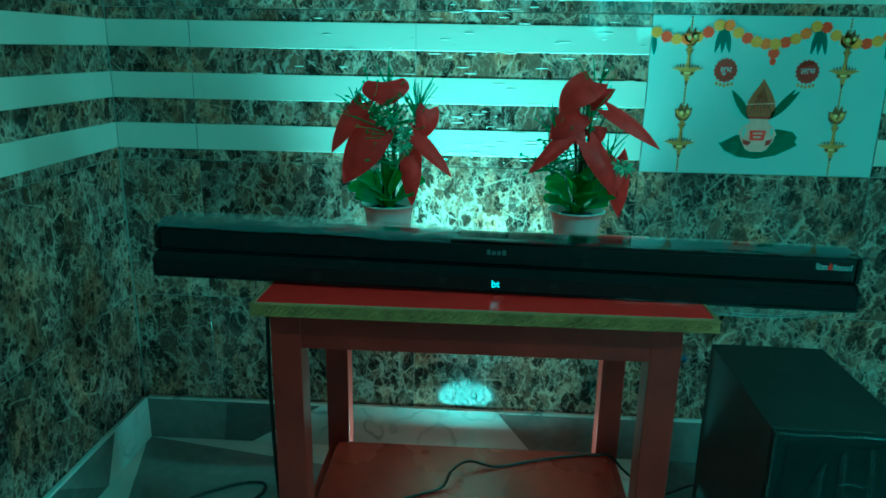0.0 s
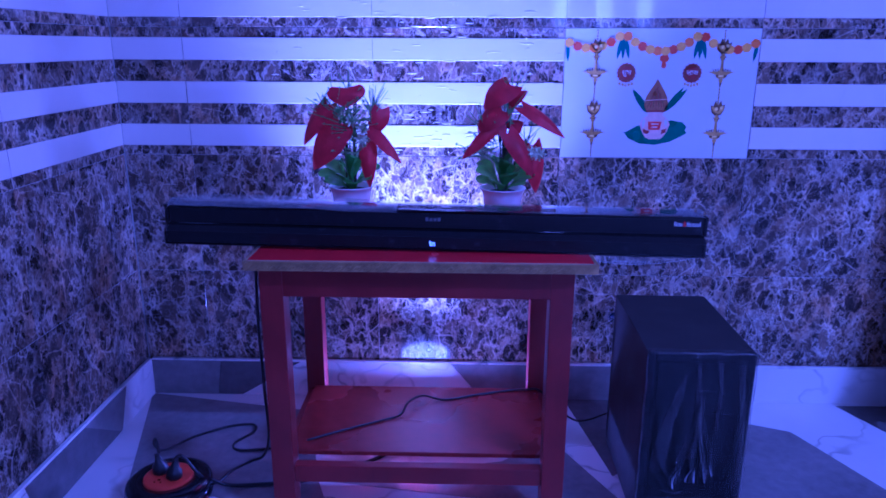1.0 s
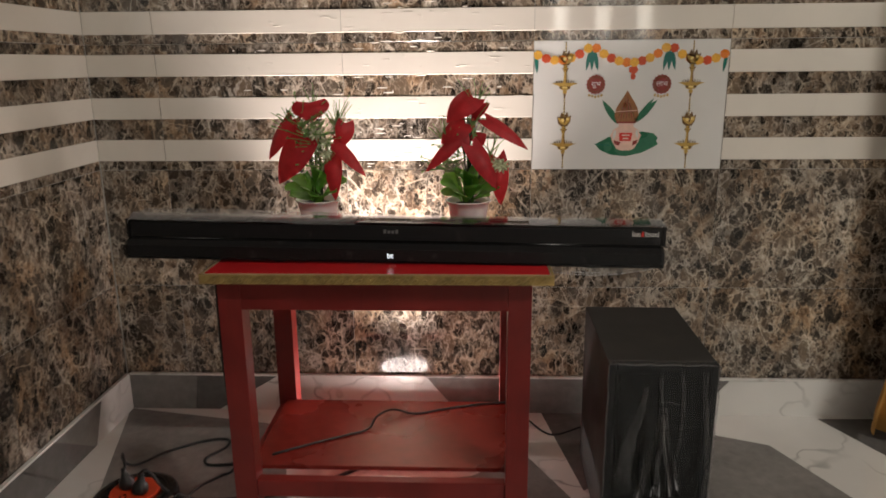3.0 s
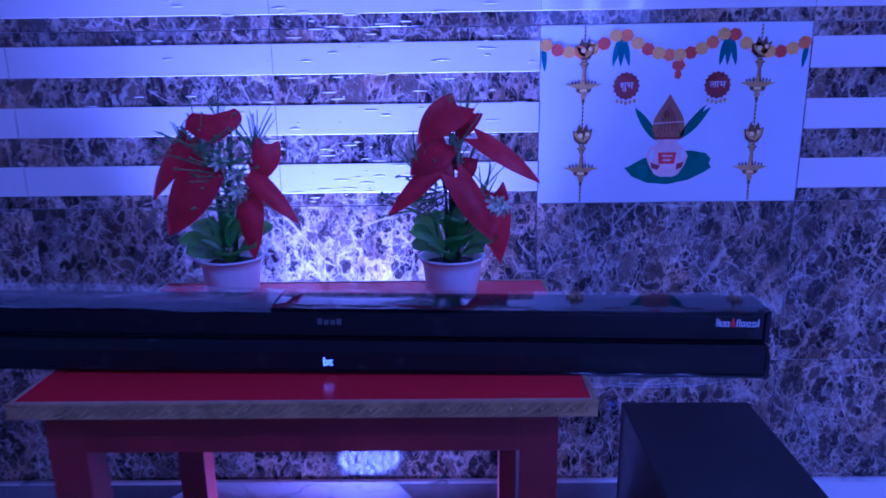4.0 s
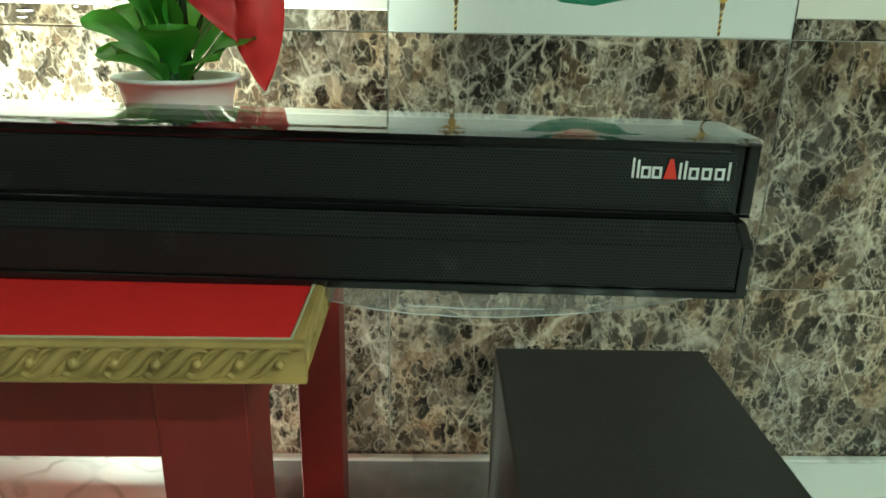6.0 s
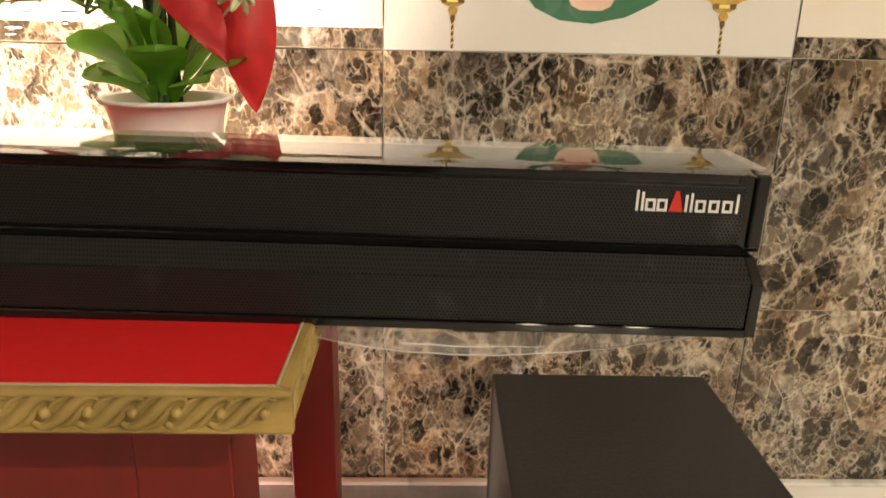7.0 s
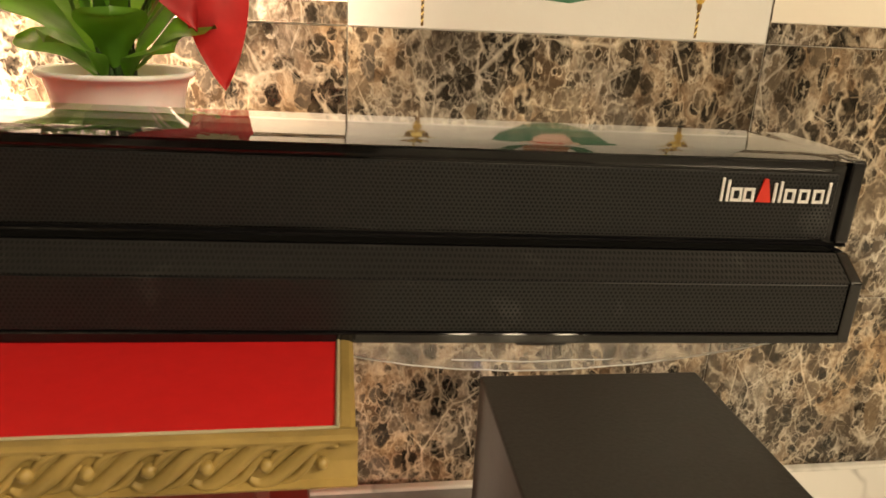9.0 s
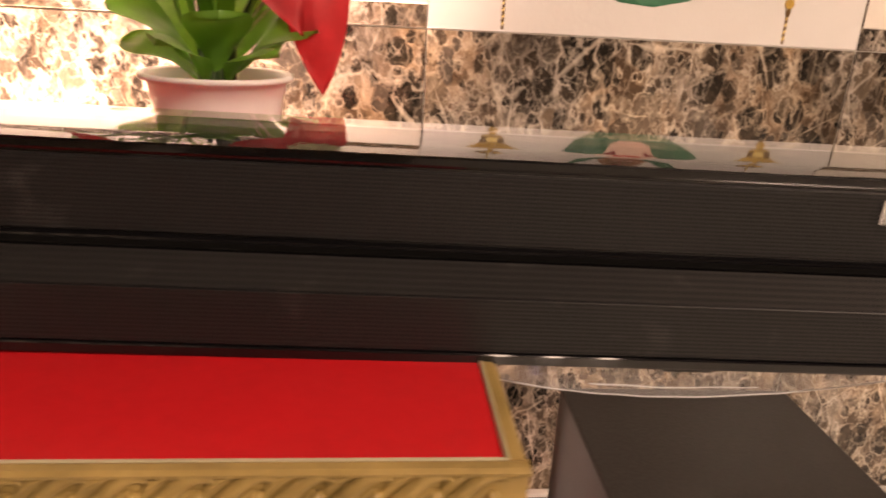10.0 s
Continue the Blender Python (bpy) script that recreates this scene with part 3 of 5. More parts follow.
def drape(u, v):
    z = 0.03 + v * 2.45
    flare = 0.03 * (1 - v) ** 2 + 0.035 * math.exp(-((z - 0.05) / 0.16) ** 2)
    x = u * 0.75 - flare * (1 - u) + 0.012 * math.sin(5 * z)
    y = 0.035 * math.sin(u * 42 + 1.2 * math.sin(2.3 * z)) + 0.012 * math.sin(u * 97 + z)
    return (x, y, z)


grid_sheet(bm, 110, 40, drape)
cloth = part("cloth", bm, CURTAIN, curtain, smooth=True)
sol = cloth.modifiers.new("thickness", "SOLIDIFY")
sol.thickness = 0.003
part("curtain_rod", tube(bmesh.new(), [(-0.1, 0, 2.5), (1.0, 0, 2.5)], 0.012, 12), FRAME, curtain)
for x in (-0.08, 0.98):
    part("rod_bracket", box(x - 0.012, x + 0.012, -0.014, 0.159, 2.485, 2.515, 0.003), FRAME, curtain)

# ---- the red table ----
TX0, TX1, TY0, TY1, TZ = -0.294, 0.318, 0.841, 1.272, 0.5475
table = thing("side_table", "red painted wooden side table with carved golden edging", "table")
part("tabletop", box(TX0 + 0.0066, TX1 - 0.0066, TY0 + 0.0066, TY1 - 0.0066, TZ - 0.0014, TZ), LAMINATE, table, "glossy red laminate tabletop")
part("core_board", box(TX0 + 0.0061, TX1 - 0.0061, TY0 + 0.0061, TY1 - 0.0061, TZ - 0.017, TZ - 0.0015), WOOD_RED, table)


def trim_bar(length):
    """Edge moulding along x, its face towards -y: a rounded back with slanted leaves and beads."""
    bm = bmesh.new()
    prof = [(0.006, 0.0028), (0.0035, 0.0026), (0.0012, 0.0032), (0.0006, 0.0042), (0.0030, 0.0052), (0.0034, 0.0110), (0.0030, 0.0176), (0.0008, 0.0186), (0.0006, 0.0197), (0.0020, 0.0206), (0.0045, 0.0208), (0.006, 0.0204)]
    rows = [[bm.verts.new((x, y, z - 0.0212)) for y, z in prof] for x in (-length / 2, length / 2)]
    for i in range(len(prof)):
        j = (i + 1) % len(prof)
        bm.faces.new((rows[0][i], rows[0][j], rows[1][j], rows[1][i]))
    cap(bm, rows[0]), cap(bm, list(reversed(rows[1])))
    return bm


def carving(length):
    """Slanted S-scrolls that overlap like a twisted cord, a bead in each hollow."""
    bm = bmesh.new()
    pitch = 0.0160
    n = int((length - 0.006) / pitch)
    rnd = random.Random(21)

    def strand(x, line, thick):
        pts = spline([(x + a, 0.0026, (z + 0.0110) * 1.22 - 0.0097) for a, z in line], 5)
        rings = []
        for i, p in enumerate(pts):
            d = (pts[min(i + 1, len(pts) - 1)] - pts[max(i - 1, 0)]).normalized()
            side = Vector((-d.z, 0, d.x))
            r = thick * (0.45 + 0.55 * math.sin(math.pi * i / (len(pts) - 1)))
            rings.append([bm.verts.new(p + side * r * math.cos(q * math.pi / 4) + Vector((0, -1, 0)) * r * 0.95 * math.sin(q * math.pi / 4)) for q in range(5)])
        for ra, rb in zip(rings, rings[1:]):
            for q in range(4):
                bm.faces.new((ra[q], ra[q + 1], rb[q + 1], rb[q]))

    for k in range(n):
        x = (k - (n - 1) / 2) * pitch + rnd.uniform(-0.0004, 0.0004)
        j = rnd.uniform(0.9, 1.1)
        strand(x, [(-0.0125, -0.0150), (-0.0095, -0.0163), (-0.0055, -0.0150), (0.0, -0.0108), (0.0055, -0.0066), (0.0095, -0.0056), (0.0125, -0.0068)], 0.0024 * j)
        strand(x, [(-0.0035, -0.0164), (0.0005, -0.0150), (0.0045, -0.0112), (0.0070, -0.0090)], 0.0013)
        strand(x, [(-0.0075, -0.0122), (-0.0045, -0.0084), (-0.0005, -0.0062), (0.0030, -0.0056)], 0.0013)
        ball(bm, (x + pitch * 0.5, 0.0022, -0.0099), 0.0022 * j, 1.0, 1.0, 1.0, None, 9, 6)
    return bm


cx, cy = (TX0 + TX1) / 2, (TY0 + TY1) / 2
for length, m in ((TX1 - TX0, pose(cx, TY0, TZ + 0.001)), (TX1 - TX0, pose(cx, TY1, TZ + 0.001, 0, 0, 180)), (TY1 - TY0 - 0.0122, pose(TX1, cy, TZ + 0.001, 0, 0, 90)), (TY1 - TY0 - 0.0122, pose(TX0, cy, TZ + 0.001, 0, 0, -90))):
    t = part("edge_trim", trim_bar(length), TRIM, table, "carved golden wooden edging")
    t.matrix_local = m
    c = part("carving", carving(length), TRIM, t, smooth=True)
e = 0.0052
for x0, x1, y0, y1 in ((TX0 + e, TX1 - e, TY0 + e, TY0 + e + 0.0013), (TX0 + e, TX1 - e, TY1 - e - 0.0013, TY1 - e), (TX0 + e, TX0 + e + 0.0013, TY0 + e, TY1 - e), (TX1 - e - 0.0013, TX1 - e, TY0 + e, TY1 - e)):
    part("edge_strip", box(x0, x1, y0, y1, TZ - 0.0018, TZ + 0.0010, 0.0004, 1), EDGE, table, "thin pale edge strip")
LX0, LX1, LY0, LY1 = -0.278, 0.284, 0.878, 1.245
for x in (LX0, LX1 - 0.042):
    for y in (LY0, LY1 - 0.042):
        part("leg", box(x, x + 0.042, y, y + 0.042, 0.0, TZ - 0.0175, 0.001), WOOD_RED, table)
part("apron", box(LX0 + 0.042, LX1 - 0.042, LY0 + 0.0003, LY0 + 0.023, 0.471, TZ - 0.0175, 0.0004), WOOD_RED, table)
part("apron", box(LX0 + 0.042, LX1 - 0.042, LY1 - 0.023, LY1 - 0.003, 0.471, TZ - 0.0175, 0.002), WOOD_RED, table)
for x in (LX0 + 0.003, LX1 - 0.023):
    part("apron", box(x, x + 0.02, LY0 + 0.042, LY1 - 0.042, 0.471, TZ - 0.0175, 0.002), WOOD_RED, table)
part("shelf", box(LX0 + 0.02, LX1 - 0.02, LY0 + 0.0432, LY1 - 0.0432, 0.122, 0.131, 0.001), SHELF, table, "dark red shelf board")
for y0 in (LY0 + 0.004,):
    part("shelf_rail", box(LX0 + 0.042, LX1 - 0.042, y0, y0 + 0.022, 0.086, 0.1215, 0.002), WOOD_RED, table)
for x in (LX0 + 0.004, LX1 - 0.026):
    part("shelf_rail", box(x, x + 0.022, LY0 + 0.042, LY1 - 0.042, 0.086, 0.1215, 0.002), WOOD_RED, table)

# ---- the soundbar ----
BAR_L, BAR_D, BAR_H = 0.9834, 0.076, 0.0685
bar = thing("soundbar", "long black soundbar with perforated grille, on the table", "soundbar", pose(0.0275, 0.9155, 0.5508, 0, 0.55, -1.5))
hl = BAR_L / 2
UP = 0.0170
prof = [(UP - 0.001, 0.033), (UP - 0.0003, 0.0335), (UP, 0.0342), (UP, BAR_H - 0.002), (UP + 0.002, BAR_H), (BAR_D - 0.004, BAR_H), (BAR_D, BAR_H - 0.004), (BAR_D, 0.033)]
LF, LB = -0.003, -0.0010
low = [(LF, LB), (LF, 0.0245), (0.009, 0.0325), (BAR_D - 0.002, 0.0326), (BAR_D - 0.002, 0.006), (BAR_D - 0.008, 0.0)]


def extrude(bm, outline, half):
    a, b = [[bm.verts.new((x, y, z)) for y, z in outline] for x in (-half, half)]
    for i in range(len(outline)):
        j = (i + 1) % len(outline)
        bm.faces.new((a[i], a[j], b[j], b[i]))
    cap(bm, a), cap(bm, list(reversed(b)))
    return bm


bm = extrude(bmesh.new(), prof, hl)
extrude(bm, low, hl - 0.0052)
part("body", bm, GLOSS, bar, "gloss black casing")
gl = hl - 0.0100
part("upper_grille", box(-gl, gl, UP - 0.0012, UP + 0.001, 0.0362, BAR_H - 0.0055, 0.0006, 1), GRILLE, bar, "black perforated metal grille")
part("lower_grille", box(-gl, gl, LF - 0.0011, LF + 0.002, 0.0033, 0.0240, 0.0006, 1), GRILLE, bar, "black perforated metal grille")
bm = bmesh.new()
pts = [(LF - 0.0012, 0.0244), (0.0082, 0.0328), (0.0092, 0.0322), (LF + 0.0004, 0.0238)]
rows = [[bm.verts.new((x, y, z)) for y, z in pts] for x in (-gl, gl)]
for i in range(4):
    bm.faces.new((rows[0][i], rows[0][(i + 1) % 4], rows[1][(i + 1) % 4], rows[1][i]))
cap(bm, rows[0]), cap(bm, list(reversed(rows[1])))
part("slanted_grille", bm, GRILLE, bar, "black perforated metal grille")
for x in (-hl, hl):
    s = math.copysign(1.0, x)
    bm = bmesh.new()
    ends = [x - s * 0.0100, x - s * 0.0048]
    outline = [(LF - 0.0015, LB), (LF - 0.0015, 0.0247), (0.0078, 0.0331), (0.030, 0.0331), (0.030, LB)]
    rows = [[bm.verts.new((q, y, z)) for y, z in outline] for q in ends]
    for i in range(5):
        bm.faces.new((rows[0][i], rows[0][(i + 1) % 5], rows[1][(i + 1) % 5], rows[1][i]))
    cap(bm, rows[0]), cap(bm, list(reversed(rows[1])))
    bmesh.ops.bevel(bm, geom=list(bm.edges), offset=0.0007, segments=2, profile=0.5, affect="EDGES")
    part("end_cap", bm, CASE, bar)
    part("end_cap", box(min(x - s * 0.0065, x), max(x - s * 0.0065, x), UP - 0.002, BAR_D - 0.002, 0.0345, BAR_H + 0.0006, 0.0012), CASE, bar)
part("top_edge", box(-hl + 0.013, hl - 0.013, UP - 0.0015, UP + 0.004, BAR_H - 0.0045, BAR_H + 0.0004, 0.0012), GLOSS, bar)
# black strip stands for the shade in the gap between the grilles
part("gap_shade", box(-gl, gl, 0.0106, UP - 0.0008, 0.0327, 0.0332), DARK, bar)
part("bottom_edge", box(-hl + 0.009, hl - 0.009, LF - 0.0014, LF + 0.004, LB - 0.0004, 0.0030, 0.0008), GLOSS, bar)
for x in (-0.20, 0.362):
    part("rubber_foot", box(x - 0.010, x + 0.010, LF + 0.001, 0.016, -0.0036, 0.0004, 0.001), CORD, bar)
# maker's mark as plain shapes: thin bars and a red wedge
yf = UP - 0.0013

z0 = 0.0512
for x, h in ((0.4325, 0.0094), (0.4349, 0.0086), (0.4546, 0.0078), (0.4570, 0.0086), (0.4776, 0.0086)):
    part("mark", decal(bmesh.new(), [(x, z0), (x + 0.0011, z0), (x + 0.0011, z0 + h), (x, z0 + h)], yf, yf - 0.0006), INK_W, bar, "white printed mark")
for x in (0.4368, 0.4420, 0.4593, 0.4654, 0.4715):
    bm, rows = bmesh.new(), []
    for c, y in ((0.0, yf), (0.0, yf - 0.0006), (0.0011, yf - 0.0006), (0.0011, yf)):
        rows.append([bm.verts.new((x + q, y, z0 + p)) for q, p in ((c, c), (0.0046 - c, c), (0.0046 - c, 0.0056 - c), (c, 0.0056 - c))])
    for a, b in zip(rows, rows[1:]):
        for i in range(4):
            bm.faces.new((a[i], a[(i + 1) % 4], b[(i + 1) % 4], b[i]))
    part("mark", bm, INK_W, bar, "white printed hollow square")
part("mark", decal(bmesh.new(), [(0.4475, z0), (0.4538, z0), (0.4514, z0 + 0.0094), (0.4498, z0 + 0.0094)], yf, yf - 0.0007), INK_R, bar, "red printed mark")
for k in range(4):
    x = -0.0105 + k * 0.0072
    h = 0.0072 if k in (0, 3) else 0.0055
    part("mark", decal(bmesh.new(), [(x, 0.0495), (x + 0.0008, 0.0490), (x + 0.0044, 0.0490), (x + 0.0052, 0.0495), (x + 0.0052, 0.0490 + h), (x, 0.0490 + h)], yf, yf - 0.0005), INK_G, bar, "small silver mark")

# lit letters of the display
fc = bpy.data.curves.new("display_text", "FONT")
fc.body, fc.size, fc.align_x, fc.extrude = "bt", 0.0135, "CENTER", 0.0001
tmp = new("display_text", fc)
bpy.context.view_layer.update()
me = bpy.data.meshes.new_from_object(tmp.evaluated_get(bpy.context.evaluated_depsgraph_get()))
bpy.data.objects.remove(tmp)
me.materials.clear()
me.materials.append(DISPLAY)
tx = new("display", me)
tx.parent, tx.matrix_local = bar, pose(0.0035, LF - 0.0018, 0.0085, 90, 0, 0)
tagged(tx, "lit white letters of the display")

# clear wrapping left on the bar
wrap = thing("plastic_wrap", "clear creased polythene still wrapped over the soundbar", "plastic film", bar.matrix_world.copy())


def over(u, v):
    u = 0.40 + 0.60 * u
    x = -hl - 0.006 + u * (BAR_L + 0.009)
    left = max(0.0, 1 - u / 0.42)
    y = UP - 0.003 + v * (BAR_D - 0.011)
    n = noise.noise(Vector((x * 22, y * 30, 1.3)))
    z = BAR_H + 0.0016 + 0.00003 * n + left ** 1.3 * 0.003
    if v < 0.12:
        f = 1 - v / 0.12
        z -= f * (0.0008 + 0.006 * left * (0.5 + n))
        y -= f * 0.002 * (1 + n)
    if u > 0.985:
        z -= (u - 0.985) / 0.015 * 0.004
    if u < 0.02:
        z -= (0.02 - u) / 0.02 * 0.012
    return (x, y, max(z, BAR_H + 0.0012) if 0.12 < v and 0.02 < u else z)


part("top_sheet", grid_sheet(bmesh.new(), 90, 14, over), FILM, wrap, smooth=True)


def sag(u, v):
    x = 0.262 + u * 0.222
    dip = math.sin(math.pi * min(1, max(0, u)) ** 0.8) ** 0.8
    n = noise.noise(Vector((x * 60, v * 3, 3)))
    y = 0.001 + 0.008 * v + 0.0012 * n * v
    z = 0.0000 - dip * (0.0185 + 0.0016 * n) * v
    return (x, y, z - 0.0012)



def loose(u, v):
    x = -hl - 0.010 + u * 0.44
    fade = 1 - u ** 3
    n, m = noise.noise(Vector((x * 16, v * 2.0, 4.1))), noise.noise(Vector((x * 48, v * 5.0, 8.2)))
    y = UP - 0.006 + v * (BAR_D - UP + 0.004)
    z = BAR_H + 0.0035 + fade * (0.0045 + 0.005 * n + 0.0018 * m)
    if v < 0.18:
        f = (0.18 - v) / 0.18
        z -= f * f * (0.008 + 0.006 * n)
        y -= f * 0.0015
    if u < 0.05:
        z -= (0.05 - u) / 0.05 * 0.03
    return (x, y, z)


part("loose_sheet", grid_sheet(bmesh.new(), 150, 18, loose), LOOSE, wrap, "crumpled milky polythene edge", smooth=True)
part("hanging_flap", grid_sheet(bmesh.new(), 60, 14, sag), SAG, wrap, smooth=True)
# milky tubes draw the highlight lines on the flap's edge and fold
part("flap_glint", tube(bmesh.new(), [Vector(sag(q / 40, 1.0)) - Vector((0, 0, 0.0004)) for q in range(41)], 0.00032, 5), GLINT_BRIGHT, wrap, "bright line for the highlight on the folded polythene edge", smooth=True)
part("flap_glint", tube(bmesh.new(), [Vector(sag(0.3 + 0.3 * q / 20, 0.7)) - Vector((0, 0, 0.0004)) for q in range(21)], 0.0004, 5, 0.4), GLINT_BRIGHT, wrap, "bright line for the highlight on the folded polythene edge", smooth=True)

# ---- the subwoofer ----
SX, SY, SW, SD, SH = 0.524, 0.889, 0.195, 0.303, 0.3705
sub = thing("subwoofer", "tall black boxed subwoofer with plastic-covered front, on the floor", "loudspeaker", pose(SX, SY, 0, 0, 0, -0.8))
part("cabinet", box(-SW / 2, SW / 2, 0.006, SD, 0.006, SH, 0.002), MATT, sub, "black vinyl-covered cabinet")
bm = bmesh.new()
fw = SW / 2 + 0.0005
add_box(bm, -fw, -fw + 0.014, -0.008, 0.0058, 0.006, SH + 0.0005, 0.003)
add_box(bm, fw - 0.014, fw, -0.008, 0.0058, 0.006, SH + 0.0005, 0.003)
add_box(bm, -fw + 0.0142, fw - 0.0142, -0.008, 0.0058, SH - 0.0135, SH + 0.0005, 0.003)
add_box(bm, -fw + 0.0142, fw - 0.0142, -0.008, 0.0058, 0.006, 0.062, 0.003)
part("front_frame", bm, BLACK, sub)
part("front_baffle", box(-fw + 0.0142, fw - 0.0142, 0.001, 0.0055, 0.0622, SH - 0.0137), DARK, sub)
part("front_cloth", box(-fw + 0.020, fw - 0.020, -0.0035, 0.0008, 0.070, SH - 0.020, 0.002), DARK, sub, "black speaker cloth")
for x in (-0.075, 0.075):
    for y in (0.03, SD - 0.03):
        part("foot", box(x - 0.014, x + 0.014, y - 0.014, y + 0.014, 0, 0.0062, 0.001), CORD, sub)
part("rear_panel", box(-0.06, 0.06, SD - 0.001, SD + 0.004, 0.05, 0.24, 0.001), BLACK, sub)
bm = bmesh.new()
ball(bm, (-0.008, SD + 0.005, 0.150), 0.0035)
part("status_light", bm, LED_BLUE, sub, "small blue status light")

cover = thing("plastic_cover", "crumpled clear polythene over the front of the subwoofer", "plastic film", sub.matrix_world.copy())


def crumple(u, v):
    x, z = (u - 0.5) * (SW + 0.004), 0.004 + v * (SH - 0.002)
    a = math.atan2(x, z + 0.02)
    fold = math.sin(a * 22 + 2.6 * noise.noise(Vector((x * 14, z * 9, 2))))
    pinch = math.exp(-((z - 0.13) / 0.10) ** 2)
    mid = (1 - abs(2 * u - 1) ** 4) * (1 - abs(2 * v - 1) ** 8)
    y = -0.0105 - mid * (0.004 + 0.013 * (1 - abs(fold)) ** 1.8 * (0.25 + pinch) + 0.004 * noise.noise(Vector((x * 30, z * 14, 5)))) - 0.0012 * noise.noise(Vector((x * 110, z * 60, 9)))
    return (x, min(y, -0.0088), z)


part("front_sheet", grid_sheet(bmesh.new(), 70, 120, crumple), FLAP, cover, smooth=True)
rnd = random.Random(12)


def on_film(x, z, off):
    return Vector((x, crumple(x / (SW + 0.004) + 0.5, (z - 0.004) / (SH - 0.002))[1] - off, z))


def gather(points, w0, w1):
    """A doubled strip of film lying on the sheet, widening along its way."""
    way = spline([Vector((x, 0, z)) for x, z in points], 8)

    def fn(u, v):
        i = min(int(u * (len(way) - 1)), len(way) - 2)
        f = u * (len(way) - 1) - i
        p = way[i].lerp(way[i + 1], f)
        w = (w0 + (w1 - w0) * u) * (1 + 0.3 * noise.noise(Vector((u * 9, points[0][0] * 40, 1))))
        return on_film(p.x + (v - 0.5) * w, p.z, 0.0010 + 0.003 * math.sin(math.pi * v))

    part("gathered_strip", grid_sheet(bmesh.new(), 34, 6, fn), FOLD, cover, "milky gathered strip of polythene", smooth=True)
    # pale tubes along both edges draw the highlights of the fold
    for side in (0.0, 1.0):
        part("fold_glint", tube(bmesh.new(), [Vector(fn(q / 34, side)) - Vector((0, 0.0006, 0)) for q in range(35)], 0.0004 * rnd.uniform(0.7, 1.3), 5, 0.7), GLINT_SOFT, cover, "pale line for the highlight along a polythene fold", smooth=True)


for points, w0, w1 in (
        ([(-0.006, 0.350), (-0.004, 0.300), (-0.002, 0.255), (-0.014, 0.190), (-0.037, 0.106)], 0.008, 0.020),
        ([(0.000, 0.270), (0.001, 0.225), (-0.002, 0.170), (-0.004, 0.115)], 0.004, 0.014),
        ([(0.003, 0.270), (0.006, 0.225), (0.014, 0.170), (0.021, 0.118)], 0.004, 0.012),
        ([(0.006, 0.290), (0.012, 0.235), (0.026, 0.180), (0.037, 0.124)], 0.005, 0.010),
        ([(0.030, 0.358), (0.036, 0.310), (0.034, 0.250), (0.030, 0.200)], 0.009, 0.005),
        ([(-0.030, 0.330), (-0.040, 0.280), (-0.056, 0.220), (-0.066, 0.130)], 0.010, 0.040),
        ([(0.072, 0.360), (0.076, 0.290), (0.084, 0.220), (0.086, 0.110)], 0.016, 0.010)):
    gather(points, w0 * 0.55, w1 * 0.75)
# short bright tubes: highlights at the lower ends of the folds
for x, z, turn in ((-0.038, 0.104, 0.5), (-0.012, 0.110, 0.3), (0.004, 0.112, 0.0), (0.021, 0.118, -0.3), (0.037, 0.124, -0.5)):
    pts = [on_film(x + turn * 0.010 * q / 3, z + 0.006 * q, 0.004) for q in range(5)]
    part("fold_glint", tube(bmesh.new(), pts, 0.0014, 6, 0.25), GLINT_BRIGHT, cover, "pale line for the highlight along a polythene fold", smooth=True)
# pale tubes for highlights on small folds and along the film's edges
for k in range(5):
    x, z = rnd.uniform(-0.06, 0.03), (0.045, 0.05, 0.085, 0.255, 0.30)[k]
    pts = [(x + 0.014 * q, -0.0150 - 0.0006 * math.sin(q), z + rnd.uniform(-0.003, 0.003)) for q in range(4)]
    part("fold_glint", tube(bmesh.new(), spline(pts, 3), 0.0008, 5, 0.4), GLINT_SOFT, cover, "pale line for the highlight along a polythene fold", smooth=True)
for x in (-fw - 0.0005, fw + 0.0005):
    pts = [(x + 0.0008 * math.sin(q * 2.1), -0.0105, 0.01 + q * (SH - 0.012) / 12) for q in range(13)]
    part("fold_glint", tube(bmesh.new(), pts, 0.0011, 5), GLINT_SOFT, cover, "pale line for the highlight along a polythene fold", smooth=True)
pts = [(-fw + q * 2 * fw / 14, -0.0105, SH + 0.0006 + 0.0010 * math.sin(q * 1.7)) for q in range(15)]
part("fold_glint", tube(bmesh.new(), pts, 0.0014, 5), GLINT_SOFT, cover, "pale line for the highlight along a polythene fold", smooth=True)
bm = bmesh.new()
grid_sheet(bm, 60, 4, lambda u, v: ((u - 0.5) * (SW + 0.004), -0.0092 + v * 0.016, SH + 0.0018 + 0.001 * noise.noise(Vector((u * 40, v * 4, 1)))))
part("folded_edge", bm, FLAP, cover, smooth=True)


